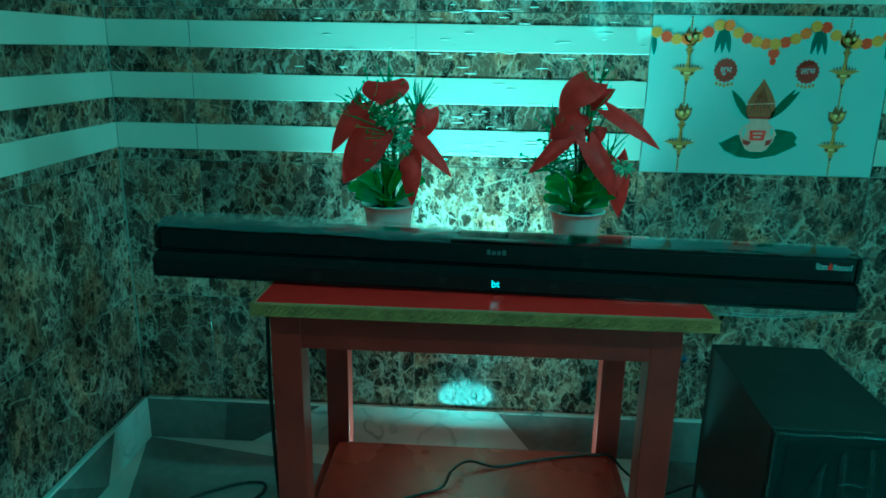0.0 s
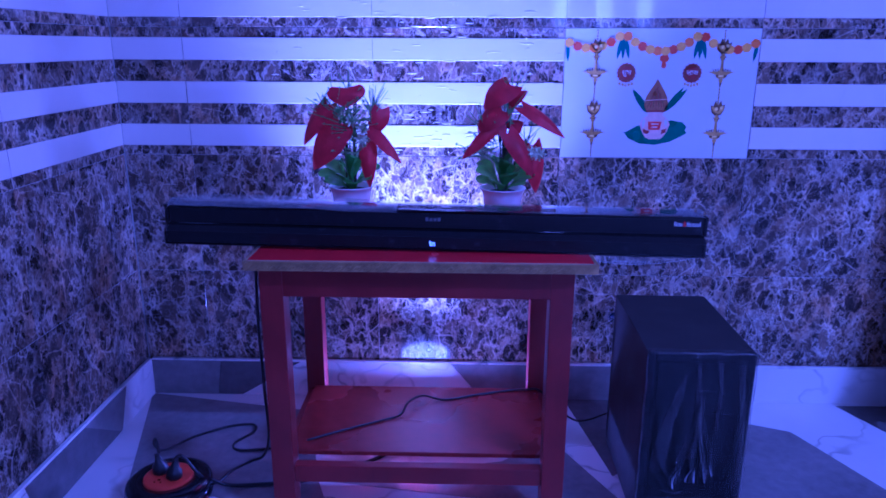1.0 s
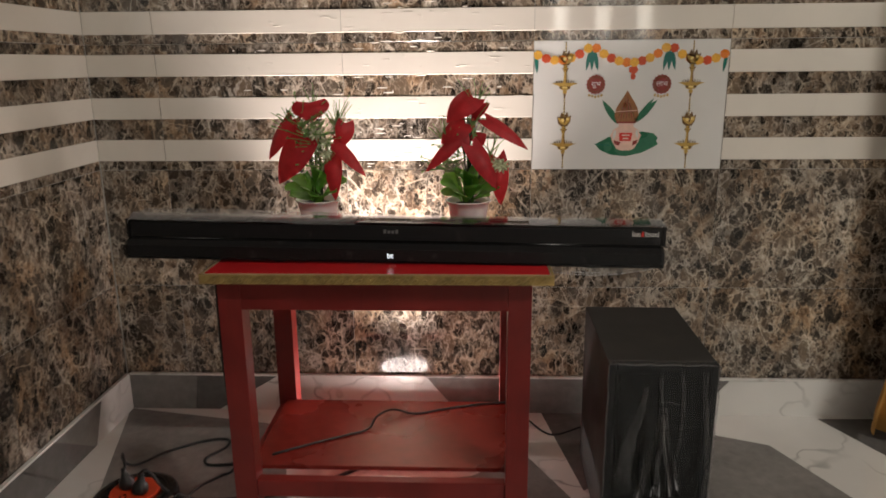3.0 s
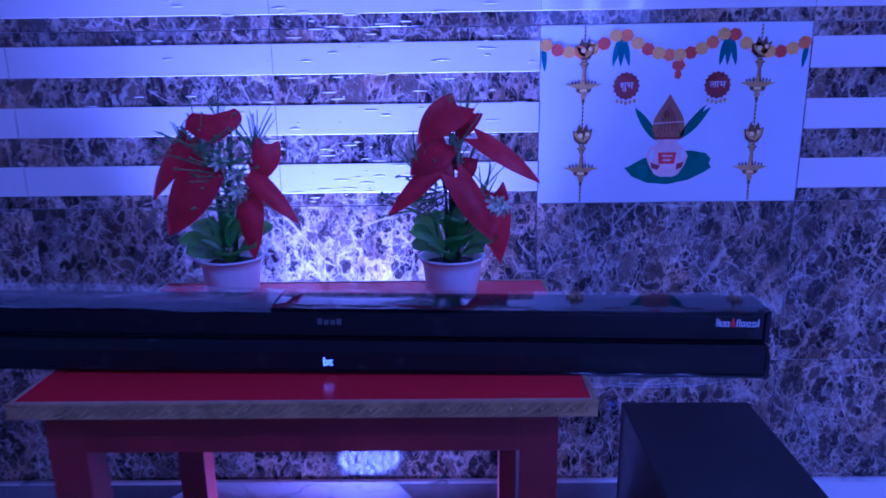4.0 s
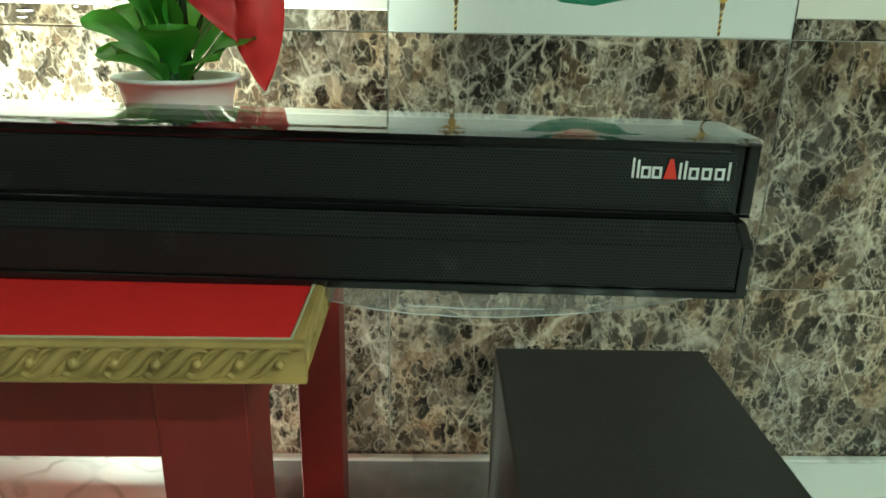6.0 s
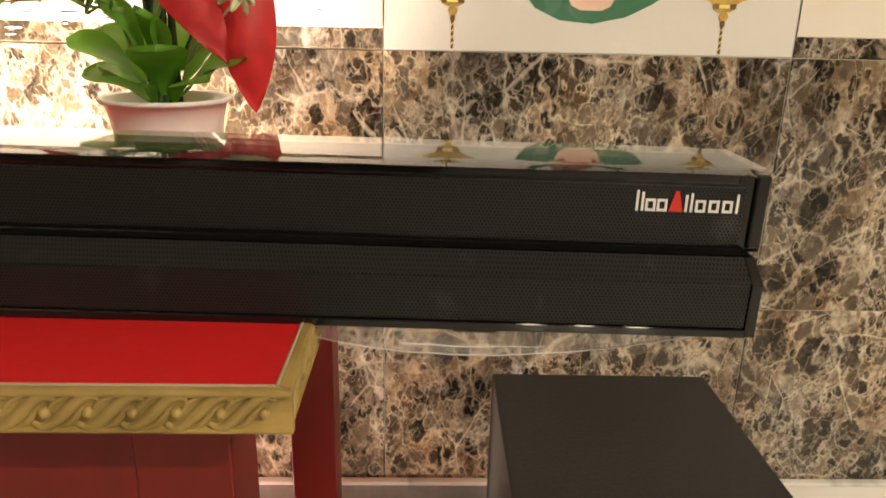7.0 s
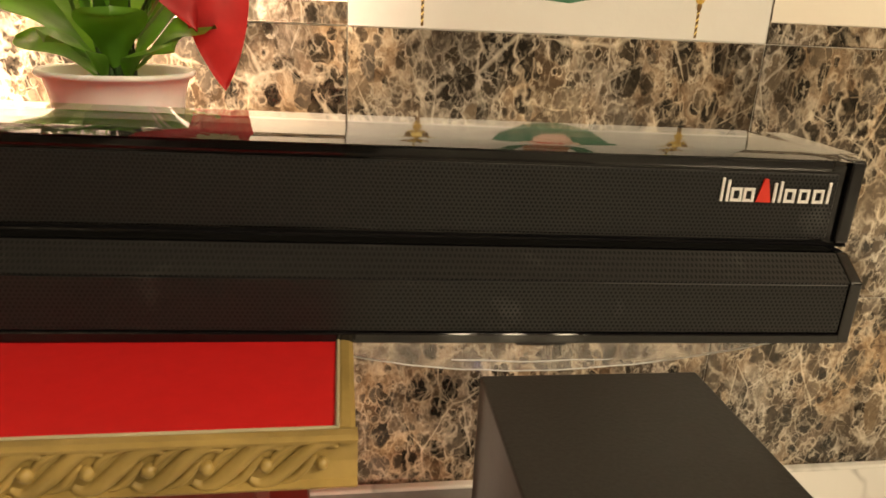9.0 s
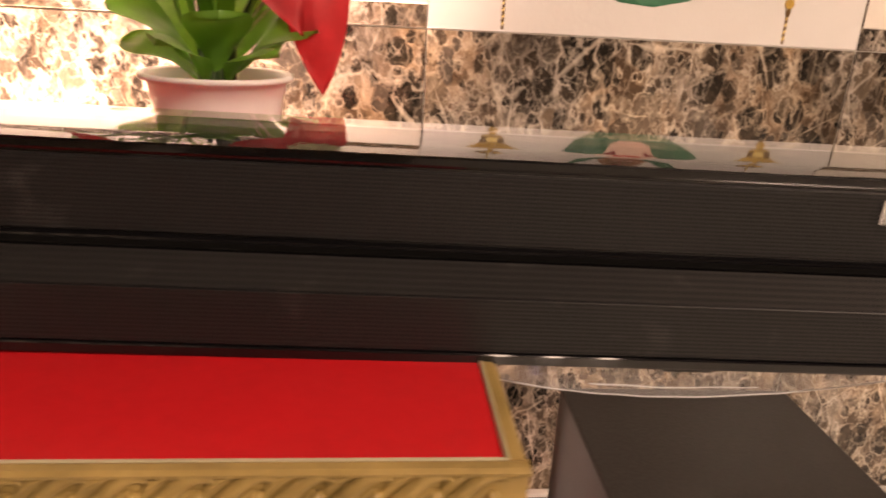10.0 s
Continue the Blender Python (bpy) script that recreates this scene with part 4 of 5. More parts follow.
# ---- the artificial plants ----
def spathe(base, tip, width, bulge, face, curl=0.0):
    """A heart-shaped red flower leaf from base to tip; face is the way its front looks."""
    b, t = Vector(base), Vector(tip)
    axis = t - b
    length = axis.length
    axis.normalize()
    n = Vector(face)
    n = (n - axis * n.dot(axis)).normalized()
    side = axis.cross(n)
    bm = bmesh.new()
    nu, nv = 22, 12

    def fn(u, v):
        s = u
        w = width * 0.48 * ((s + 0.10) / 1.1) ** 0.45 * max(0.0, 1 - s) ** 0.86 / 0.45
        k = 2 * v - 1
        lobe = -0.16 * length * abs(k) ** 1.2 * max(0, 1 - s * 3.2) * (1 if abs(k) > 0.02 else 0)
        h = bulge * (1 - k * k) * math.sin(math.pi * min(1, s + 0.1)) - curl * s * s + bulge * 0.25 * abs(k) ** 3
        return b + axis * (s * length + lobe) + side * (k * w) + n * h

    grid_sheet(bm, nu, nv, fn)
    bmesh.ops.remove_doubles(bm, verts=bm.verts, dist=0.0002)
    return bm


def blade(base, tip, width, arch):
    """A green leaf with a fold along its middle."""
    b, t = Vector(base), Vector(tip)
    axis = (t - b)
    length = axis.length
    axis.normalize()
    side = axis.cross(Vector((0.1, -0.4, 0.9))).normalized()
    n = side.cross(axis)
    bm = bmesh.new()

    def fn(u, v):
        k = 2 * v - 1
        w = width * 0.56 * (0.10 + 0.90 * u ** 0.8) * math.sqrt(max(0.0, 1 - u ** 5)) * 1.12
        wave = 0.05 * width * math.sin(7 * u + 3 * k + length * 300)
        return b + axis * (u * length) + side * (k * w) + n * (arch * math.sin(math.pi * u * 0.85) + 0.09 * width * k * k * u + wave * abs(k))

    return grid_sheet(bm, 16, 8, fn)


def plant(label, at, petals, leaves, sprigs, blooms, seed, kx, kz):
    rnd = random.Random(seed)
    ob = thing("potted_anthurium", label, "artificial plant", at, "plants on the table")
    bm = bmesh.new()
    lathe(bm, [(0.0, 0.0), (0.033, 0.0), (0.0345, 0.002), (0.041, 0.052), (0.0412, 0.0535), (0.0445, 0.066), (0.0475, 0.0665), (0.0488, 0.0685), (0.0478, 0.0705), (0.0435, 0.0695), (0.040, 0.056), (0.038, 0.054), (0.0, 0.054)], 48, (0, 0, 0), lambda i, r, z: 0.0009 * math.sin(i * math.pi / 2) if 0.051 < z < 0.0545 and r > 0.0405 else 0)
    part("pot", bm, POT, ob, "white plastic pot", smooth=True)
    bm = bmesh.new()
    lathe(bm, [(0.0, 0.064), (0.02, 0.062), (0.0398, 0.0565)], 24, (0, 0, 0), lambda i, r, z: 0.002 * math.sin(i * 2.7))
    part("filler", bm, SOIL, ob, "dark foam filler")
    top = Vector((0, 0, 0.062))
    for k in range(5):
        a = rnd.uniform(0, 6.28)
        part("stem", tube(bmesh.new(), spline([top + Vector((0.010 * math.cos(a), 0.010 * math.sin(a), -0.004)), Vector((0.010 * math.cos(a), 0.008 * math.sin(a), 0.16)), Vector((0.016 * math.cos(a), 0.012 * math.sin(a), 0.24 + 0.03 * rnd.random()))], 5), 0.0022, 7, 0.6), STEM, ob)
    def fit(p):
        return Vector((p[0] * kx, p[1], 0.06 + (p[2] - 0.06) * kz))

    for base, tip, width, bulge, face, curl in petals:
        base, tip = fit(base), fit(tip)
        p = part("petal", spathe(base, tip, width, bulge, face, curl), PETAL, ob, "red heart-shaped flower leaf", smooth=True)
        b = Vector(base)
        part("stalk", tube(bmesh.new(), spline([top + Vector((b.x * 0.12, b.y * 0.12, 0.02)), Vector((b.x * 0.45, b.y * 0.4 + 0.004, 0.06 + (b.z - 0.06) * 0.65)), b + Vector((0, 0.002, 0))], 5), 0.0016, 6), STEM, ob)
    for a, reach, up, width in leaves:
        d = Vector((math.cos(radians(a)), math.sin(radians(a)), 0))
        base = top + d * 0.012 + Vector((0, 0, up * 0.35))
        part("leaf", blade(base, top + d * reach + Vector((0, 0, up + 0.008)), width, 0.012), LEAF, ob, smooth=True)
        part("leaf_stalk", tube(bmesh.new(), [top + d * 0.008 - Vector((0, 0, 0.004)), base], 0.0014, 6), STEM, ob)
    for x, z, y, n, spread, length in sprigs:
        x, y, z = fit((x, y, z))
        bm = bmesh.new()
        root = Vector((x * 0.4, y * 0.5, 0.10))
        hub = Vector((x, y, z))
        tube(bm, spline([root, (root + hub) / 2 + Vector((0.004, 0, 0.004)), hub], 4), 0.0011, 5, 0.7)
        for k in range(n):
            a = rnd.uniform(0, 6.28)
            d = Vector((math.cos(a) * spread, rnd.uniform(-0.8, 0.6) * spread, 1.0 * (1 - spread) + 0.55 * math.sin(a) * spread + 0.25)).normalized()
            start = hub - Vector((0, 0, rnd.uniform(0, 0.035)))
            ln = length * rnd.uniform(0.55, 1.1)
            bend = Vector((rnd.uniform(-1, 1), rnd.uniform(-1, 1), rnd.uniform(-0.6, 0.4))) * ln * 0.32
            tube(bm, spline([start, start + d * ln * 0.5 + bend * 0.35, start + d * ln + bend], 4), 0.0014, 4, 0.5)
            if spread > 0.7:
                for q in range(2):
                    c = start + d * ln * (0.55 + 0.4 * q) + bend * (0.4 + 0.5 * q)
                    ball(bm, c, 1.0, 0.0045, 0.0014, 0.0018, Matrix.Rotation(rnd.uniform(0, 6.28), 4, "Y") @ Matrix.Rotation(rnd.uniform(-1, 1), 4, "Z"), 6, 4)
        part("sprig", bm, FERN, ob, "pale green feathery sprig")
    for c in blooms:
        bm = bmesh.new()
        c = fit(c)
        for k in range(9):
            a = k * 0.7
            d = Vector((math.cos(a), -0.45 + 0.3 * math.sin(k * 2.1), math.sin(a))).normalized()
            ball(bm, c + d * 0.008, 1.0, 0.0085, 0.002, 0.0030, d.to_track_quat("X", "Z").to_matrix().to_4x4(), 8, 5)
        ball(bm, c + Vector((0, -0.004, 0)), 0.003)
        tube(bm, spline([c, c * 0.6 + Vector((0, 0, 0.03)), Vector((c.x * 0.2, 0, 0.09))], 4), 0.001, 5)
        part("bloom", bm, BLOOM, ob, "pale star-shaped bloom")
    return ob


FRONT = (0.05, -1, 0.15)
# right-hand plant: dx, dy, dz from the pot's base centre
plant("artificial red anthurium with tall leaves in a white pot", pose(0.169, 1.166, TZ), (
    ((0.012, -0.008, 0.312), (-0.050, -0.040, 0.266), 0.062, 0.012, (-0.35, -0.8, 0.55), 0.01),
    ((0.010, -0.012, 0.274), (0.051, -0.028, 0.303), 0.026, 0.006, (0.2, -0.9, 0.4), 0.0),
    ((-0.006, -0.012, 0.254), (-0.064, -0.030, 0.212), 0.052, 0.010, (-0.5, -0.8, 0.3), 0.006),
    ((-0.018, -0.020, 0.224), (-0.100, -0.038, 0.145), 0.028, 0.007, (0.35, -0.8, 0.45), 0.004),
    ((0.042, -0.015, 0.262), (0.141, -0.040, 0.203), 0.036, 0.008, (0.25, -0.7, 0.7), 0.010),
    ((0.014, -0.010, 0.210), (0.043, -0.018, 0.231), 0.032, 0.005, FRONT, 0.0),
    ((0.007, -0.028, 0.204), (0.071, -0.046, 0.106), 0.044, 0.013, (0.35, -0.85, 0.45), 0.008),
    ((0.068, 0.006, 0.172), (0.080, -0.010, 0.060), 0.046, 0.011, (0.3, -0.95, 0.1), 0.004),
    ((-0.020, -0.012, 0.233), (0.002, -0.026, 0.196), 0.028, 0.005, FRONT, 0.0),
), [(200, 0.066, 0.036, 0.040), (245, 0.060, 0.014, 0.042), (285, 0.058, 0.030, 0.046), (320, 0.062, 0.010, 0.040), (350, 0.070, 0.024, 0.042), (20, 0.060, 0.05, 0.04), (90, 0.055, 0.05, 0.044), (150, 0.062, 0.045, 0.04), (265, 0.045, 0.058, 0.042), (225, 0.048, 0.066, 0.038), (310, 0.040, 0.072, 0.04), (180, 0.060, 0.012, 0.036)],
    [(0.016, 0.295, 0.0, 18, 0.45, 0.055), (-0.052, 0.235, -0.02, 9, 0.5, 0.045), (-0.055, 0.178, -0.01, 16, 0.85, 0.05), (0.055, 0.195, -0.01, 10, 0.5, 0.06), (-0.025, 0.20, 0.0, 18, 0.8, 0.05), (0.012, 0.255, -0.02, 12, 0.4, 0.05)],
    [(0.080, -0.03, 0.158), (0.070, -0.028, 0.163)], 5, 0.87, 0.87)
plant("artificial red anthurium with drooping leaves in a white pot", pose(-0.153, 1.176, TZ), (
    ((-0.003, -0.010, 0.290), (0.002, -0.036, 0.254), 0.078, 0.010, (0.0, -0.75, 0.65), 0.006),
    ((-0.042, -0.012, 0.254), (-0.096, -0.036, 0.171), 0.047, 0.010, (-0.5, -0.8, 0.35), 0.008),
    ((-0.012, -0.028, 0.215), (-0.073, -0.048, 0.116), 0.070, 0.013, (-0.2, -0.9, 0.35), 0.008),
    ((0.070, -0.010, 0.246), (0.062, -0.018, 0.192), 0.040, 0.007, (0.3, -0.9, 0.2), 0.0),
    ((0.044, -0.020, 0.203), (0.115, -0.040, 0.132), 0.030, 0.007, (0.3, -0.8, 0.5), 0.006),
    ((0.040, -0.015, 0.178), (0.045, -0.032, 0.072), 0.037, 0.009, (0.1, -1, 0.1), 0.004),
), [(185, 0.072, 0.022, 0.04), (215, 0.066, 0.008, 0.044), (250, 0.058, 0.022, 0.042), (285, 0.055, 0.006, 0.044), (325, 0.062, 0.016, 0.04), (20, 0.066, 0.035, 0.04), (90, 0.055, 0.05, 0.044), (150, 0.068, 0.04, 0.042), (235, 0.044, 0.055, 0.042), (275, 0.042, 0.065, 0.042), (310, 0.04, 0.06, 0.04)],
    [(-0.018, 0.245, -0.03, 24, 0.75, 0.06), (0.012, 0.225, -0.03, 24, 0.8, 0.055), (0.052, 0.250, -0.01, 20, 0.3, 0.062), (0.0, 0.290, 0.0, 8, 0.3, 0.05), (-0.055, 0.265, -0.01, 10, 0.6, 0.05), (0.018, 0.185, -0.03, 18, 0.8, 0.05)],
    [(0.034, -0.04, 0.205), (0.012, -0.042, 0.225), (0.03, -0.035, 0.18)], 9, 0.97, 0.92)

# ---- the extension reel, plugs and cords ----
reel = thing("extension_reel", "round black extension reel with an orange socket face", "extension cord", pose(-0.515, 0.945, 0))
bm = bmesh.new()
lathe(bm, [(0.0, 0.0), (0.074, 0.0), (0.083, 0.005), (0.086, 0.014), (0.080, 0.020), (0.080, 0.028), (0.086, 0.034), (0.083, 0.043), (0.072, 0.049), (0.052, 0.0505), (0.050, 0.047), (0.0, 0.047)], 48)
part("casing", bm, GLOSS, reel, "gloss black round casing", smooth=True)
bm = bmesh.new()
lathe(bm, [(0.0495, 0.0465), (0.049, 0.0515), (0.0465, 0.053), (0.0, 0.053)], 40)
part("socket_face", bm, ORANGE, reel, "orange socket face", smooth=False)
for x, y in ((-0.02, 0.012), (0.018, -0.004), (-0.002, 0.03), (-0.012, -0.026)):
    for dx, dy, rr in ((-0.006, 0, 0.0022), (0.006, 0, 0.0022), (0, 0.008, 0.003)):
        bm = bmesh.new()
        lathe(bm, [(0.0, 0.0), (rr, 0.0), (rr, 0.0004), (0.0, 0.0004)], 10, (x + dx, y + dy, 0.0532))
        part("socket_hole", bm, DARK, reel)


def plug(at):
    ob = thing("power_plug", "black power plug standing in the reel's socket", "plug", at)
    bm = bmesh.new()
    lathe(bm, [(0.0, 0.0), (0.015, 0.0), (0.0165, 0.004), (0.015, 0.016), (0.009, 0.024), (0.0055, 0.036), (0.0045, 0.044), (0.0, 0.044)], 20)
    part("plug_body", bm, CORD, ob, smooth=True)
    for k in range(3):
        bm = bmesh.new()
        lathe(bm, [(0.0062 - 0.0005 * k, 0.0), (0.0062 - 0.0005 * k, 0.0022)], 14, (0, 0, 0.030 + 0.0045 * k))
        part("grip_ring", bm, CORD, ob)


plug(pose(-0.534, 0.956, 0.0535, 4, -5, 0))
plug(pose(-0.500, 0.937, 0.0535, -6, 8, 0))


def cord(label, points, r=0.0032, owner=None):
    owner = owner or reel
    ob = part("cord", tube(bmesh.new(), spline(points, 10), r, 8), CORD, owner, label, smooth=True)
    ob.matrix_parent_inverse = (Matrix.Identity(4) if owner is None else owner.matrix_basis).inverted()
    return ob


cord("black cord looping from the plug over the floor", [(-0.535, 0.958, 0.096), (-0.552, 0.985, 0.112), (-0.578, 1.03, 0.07), (-0.585, 1.09, 0.02), (-0.55, 1.17, 0.006), (-0.48, 1.225, 0.004), (-0.425, 1.235, 0.004), (-0.415, 1.20, 0.004), (-0.445, 1.15, 0.004), (-0.425, 1.12, 0.004), (-0.35, 1.13, 0.004), (-0.27, 1.14, 0.004), (-0.15, 1.16, 0.004), (0.0, 1.15, 0.004)])
cord("black cord from the reel up behind the table leg", [(-0.497, 0.935, 0.096), (-0.475, 0.93, 0.108), (-0.45, 0.94, 0.06), (-0.435, 0.98, 0.012), (-0.415, 1.04, 0.004), (-0.385, 1.075, 0.005), (-0.350, 1.06, 0.03), (-0.320, 1.01, 0.11), (-0.307, 0.96, 0.24), (-0.303, 0.94, 0.40), (-0.300, 0.94, 0.524)])
cord("black cord from the reel towards the wall socket", [(-0.44, 0.975, 0.026), (-0.40, 0.982, 0.006), (-0.33, 0.992, 0.004), (-0.24, 1.01, 0.004), (-0.1, 1.10, 0.004), (0.1, 1.30, 0.004), (0.3, 1.36, 0.004)], 0.0042)
cord("doubled cord end lying in front of the reel", [(-0.515, 0.862, 0.006), (-0.528, 0.835, 0.004), (-0.545, 0.80, 0.004), (-0.530, 0.805, 0.004), (-0.505, 0.85, 0.004)], 0.0028)
cord("thin black cord lying over the lower shelf", [(-0.225, 0.955, 0.1338), (-0.17, 0.99, 0.1338), (-0.09, 1.035, 0.1338), (-0.045, 1.06, 0.136), (-0.03, 1.09, 0.150), (0.0, 1.13, 0.1338 + 0.012), (0.05, 1.135, 0.1338), (0.12, 1.16, 0.1338), (0.2, 1.185, 0.1338), (0.235, 1.19, 0.134), (0.268, 1.192, 0.132), (0.30, 1.19, 0.10), (0.36, 1.19, 0.055), (0.43, 1.215, 0.06), (0.49, 1.212, 0.09)], 0.0024, sub)

# ---- wall tiles, each a piece of its own ----
TILE_W, TILE_H, GAP = 0.45, 0.30, 0.0005
WHITE_BANDS = ((0.0225, 0.0745), (0.1245, 0.1755), (0.2255, 0.2765))


def striped_tile(w):
    """Dark marble tile with three slightly raised white bands."""
    bm = bmesh.new()
    prof = [(0.0065, GAP), (0.0008, GAP), (0.0, GAP + 0.001)]
    for z0, z1 in WHITE_BANDS:
        prof += [(0.0, z0), (-0.0011, z0 + 0.0009), (-0.0011, z1 - 0.0009), (0.0, z1)]
    prof += [(0.0, TILE_H - GAP - 0.001), (0.0008, TILE_H - GAP), (0.0065, TILE_H - GAP)]
    a, b = [[bm.verts.new((x, y, z)) for y, z in prof] for x in (GAP, w - GAP)]
    for i in range(len(prof) - 1):
        f = bm.faces.new((a[i], a[i + 1], b[i + 1], b[i]))
        z = (prof[i][1] + prof[i + 1][1]) / 2
        f.material_index = 1 if any(z0 <= z <= z1 for z0, z1 in WHITE_BANDS) else 0
    cap(bm, a), cap(bm, list(reversed(b)))
    return bm


def plain_tile(w):
    return box(GAP, w - GAP, 0.0, 0.0065, GAP, TILE_H - GAP, 0.0009, 1)


def tile_mesh(bm, mats):
    me = bpy.data.meshes.new("tile")
    bmesh.ops.recalc_face_normals(bm, faces=bm.faces)
    bm.to_mesh(me)
    bm.free()
    for mm in mats:
        me.materials.append(mm)
    return me


CORNER = 0.168
MESH = {(kind, w): tile_mesh(striped_tile(w) if kind == "s" else plain_tile(w), [MARBLE, STRIPE] if kind == "s" else [MARBLE]) for kind in "sp" for w in (TILE_W, CORNER)}
picture = None
for row in range(9):
    z = 0.045 + TILE_H * row
    kind = "p" if row < 2 or row > 5 else "s"
    spans = [(WALL_X + 0.002, CORNER)] + [(-0.58 + TILE_W * k, TILE_W) for k in range(8)]
    for x, w in spans:
        if row == 2 and abs(x - 0.32) < 0.01:
            picture = (x, z)
            continue
        o = new("tile", MESH[(kind, w)])
        o.parent, o.location = wall_n, (x, WALL_Y, z)
    for k in range(10):
        o = new("tile", MESH[(kind, TILE_W)])
        o.parent = wall_w
        o.matrix_local = pose(WALL_X, WALL_Y - TILE_W * (k + 1), z, 0, 0, 90)

# tiny raised drops and dashes in the glaze
rnd = random.Random(4)
bm = bmesh.new()
for k in range(230):
    x, z = rnd.gauss(0.02, 0.16), rnd.uniform(0.65, 1.2)
    if 0.31 < x < 0.78 or not -0.55 < x < 0.75:
        continue
    zt = (z - 0.645) % 0.30
    white = any(z0 - 0.003 < zt < z1 + 0.003 for z0, z1 in WHITE_BANDS)
    ball(bm, (x, WALL_Y - (0.0011 if white else 0.0), z), 1.0, rnd.choice((0.002, 0.003, 0.006, 0.010, 0.014)), 0.0007, 0.0009 + 0.0006 * rnd.random(), None, 8, 4)
tagged(to_object("glaze_relief", bm, STRIPE, wall_n, smooth=True), kind="stuff")

# ---- the picture tile ----
px, pz = picture
pic = thing("picture_tile", "white glazed tile printed with coconut, pot, garlands and brass lamps", "wall tile", pose(px, WALL_Y, pz))
part("glazed_tile", box(GAP, TILE_W - GAP, 0.0, 0.0062, GAP, TILE_H - GAP, 0.0009, 1), CERAMIC, pic, "white glazed tile")


def print_on(name, mat, outline, label="", layer=1):
    part(name, decal(bmesh.new(), [(u * TILE_W, v * TILE_H) for u, v in outline], 0.0005, -0.0003 * layer), mat, pic, label)


def oval(u, v, ru, rv, n=24, wave=0.0, teeth=0):
    return [(u + ru * (1 + wave * math.cos(teeth * 2 * math.pi * i / n)) * math.cos(2 * math.pi * i / n), v + rv * (1 + wave * math.cos(teeth * 2 * math.pi * i / n)) * math.sin(2 * math.pi * i / n)) for i in range(n)]


def petalshape(u0, v0, u1, v1, w, n=8):
    dx, dy = (u1 - u0) * TILE_W, (v1 - v0) * TILE_H
    ln = math.hypot(dx, dy)
    nx, ny = -dy / ln, dx / ln
    left, right = [], []
    for i in range(n + 1):
        s = i / n
        h = w * math.sin(math.pi * s) ** 0.8 * (1 - 0.25 * s)
        left.append(((u0 * TILE_W + dx * s + nx * h) / TILE_W, (v0 * TILE_H + dy * s + ny * h) / TILE_H))
        right.append(((u0 * TILE_W + dx * s - nx * h) / TILE_W, (v0 * TILE_H + dy * s - ny * h) / TILE_H))
    return left + right[-2:0:-1]


print_on("printed_leaf", GREEN_INK, [(0.335, 0.20), (0.36, 0.155), (0.42, 0.115), (0.50, 0.105), (0.58, 0.13), (0.64, 0.175), (0.665, 0.20), (0.655, 0.225), (0.662, 0.25), (0.64, 0.285), (0.58, 0.30), (0.48, 0.285), (0.40, 0.255)], "dark green banana leaf print", 1)
for s, u1 in ((0.455, 0.362), (0.525, 0.648)):
    print_on("printed_mango_leaf", GREEN_INK, petalshape(s, 0.355, u1, 0.545, 0.0085), layer=1)
print_on("printed_mango_leaf", GREEN_INK, petalshape(0.53, 0.36, 0.63, 0.56, 0.006), layer=2)
print_on("printed_mango_leaf", GREEN_INK, petalshape(0.445, 0.36, 0.38, 0.50, 0.006), layer=2)
print_on("printed_pot", POT_INK, [(0.45, 0.37), (0.455, 0.34), (0.43, 0.315), (0.413, 0.27), (0.425, 0.22), (0.448, 0.165), (0.47, 0.15), (0.52, 0.15), (0.54, 0.165), (0.562, 0.22), (0.573, 0.27), (0.555, 0.315), (0.53, 0.34), (0.535, 0.37)], "pale copper pot print", 2)
print_on("printed_pot_rim", MAROON, [(0.445, 0.365), (0.54, 0.365), (0.545, 0.378), (0.44, 0.378)], layer=3)
print_on("printed_coconut", BROWN, [(0.437, 0.375), (0.430, 0.42), (0.437, 0.48), (0.455, 0.53), (0.475, 0.575), (0.491, 0.62), (0.508, 0.58), (0.53, 0.53), (0.548, 0.48), (0.555, 0.42), (0.547, 0.375)], "brown coconut print", 2)
print_on("printed_mark", INK_R, [(0.462, 0.225), (0.522, 0.225), (0.528, 0.29), (0.458, 0.29)], "red painted mark", 3)
print_on("printed_mark", POT_INK, [(0.478, 0.24), (0.508, 0.24), (0.508, 0.252), (0.478, 0.252)], layer=4)
print_on("printed_mark", POT_INK, [(0.474, 0.265), (0.514, 0.265), (0.514, 0.276), (0.474, 0.276)], layer=4)
for u in (0.325, 0.665):
    print_on("printed_medallion", MAROON, oval(u, 0.665, 0.048, 0.073, 48, 0.08, 16), "maroon medallion print", 2)
    print_on("printed_medallion", GOLD_D, oval(u, 0.665, 0.040, 0.060, 40), layer=3)
    print_on("printed_medallion", MAROON, oval(u, 0.665, 0.036, 0.054, 40), layer=4)
    for k in range(5):
        print_on("printed_bead", GOLD, oval(u - 0.032 + 0.016 * k, 0.582 - 0.012 * (1 - abs(k - 2) / 2), 0.006, 0.012, 8), layer=1)


def written(words, u, v, size):
    """White words printed on a medallion."""
    fc = bpy.data.curves.new("printed_words", "FONT")
    fc.body, fc.size, fc.align_x, fc.align_y = words, size, "CENTER", "CENTER"
    tmp = new("printed_words", fc)
    bpy.context.view_layer.update()
    me = bpy.data.meshes.new_from_object(tmp.evaluated_get(bpy.context.evaluated_depsgraph_get()))
    bpy.data.objects.remove(tmp)
    me.materials.clear()
    me.materials.append(INK_W)
    ob = new("printed_words", me)
    ob.parent, ob.matrix_local = pic, pose(u * TILE_W, -0.0016, v * TILE_H, 90, 0, 0)


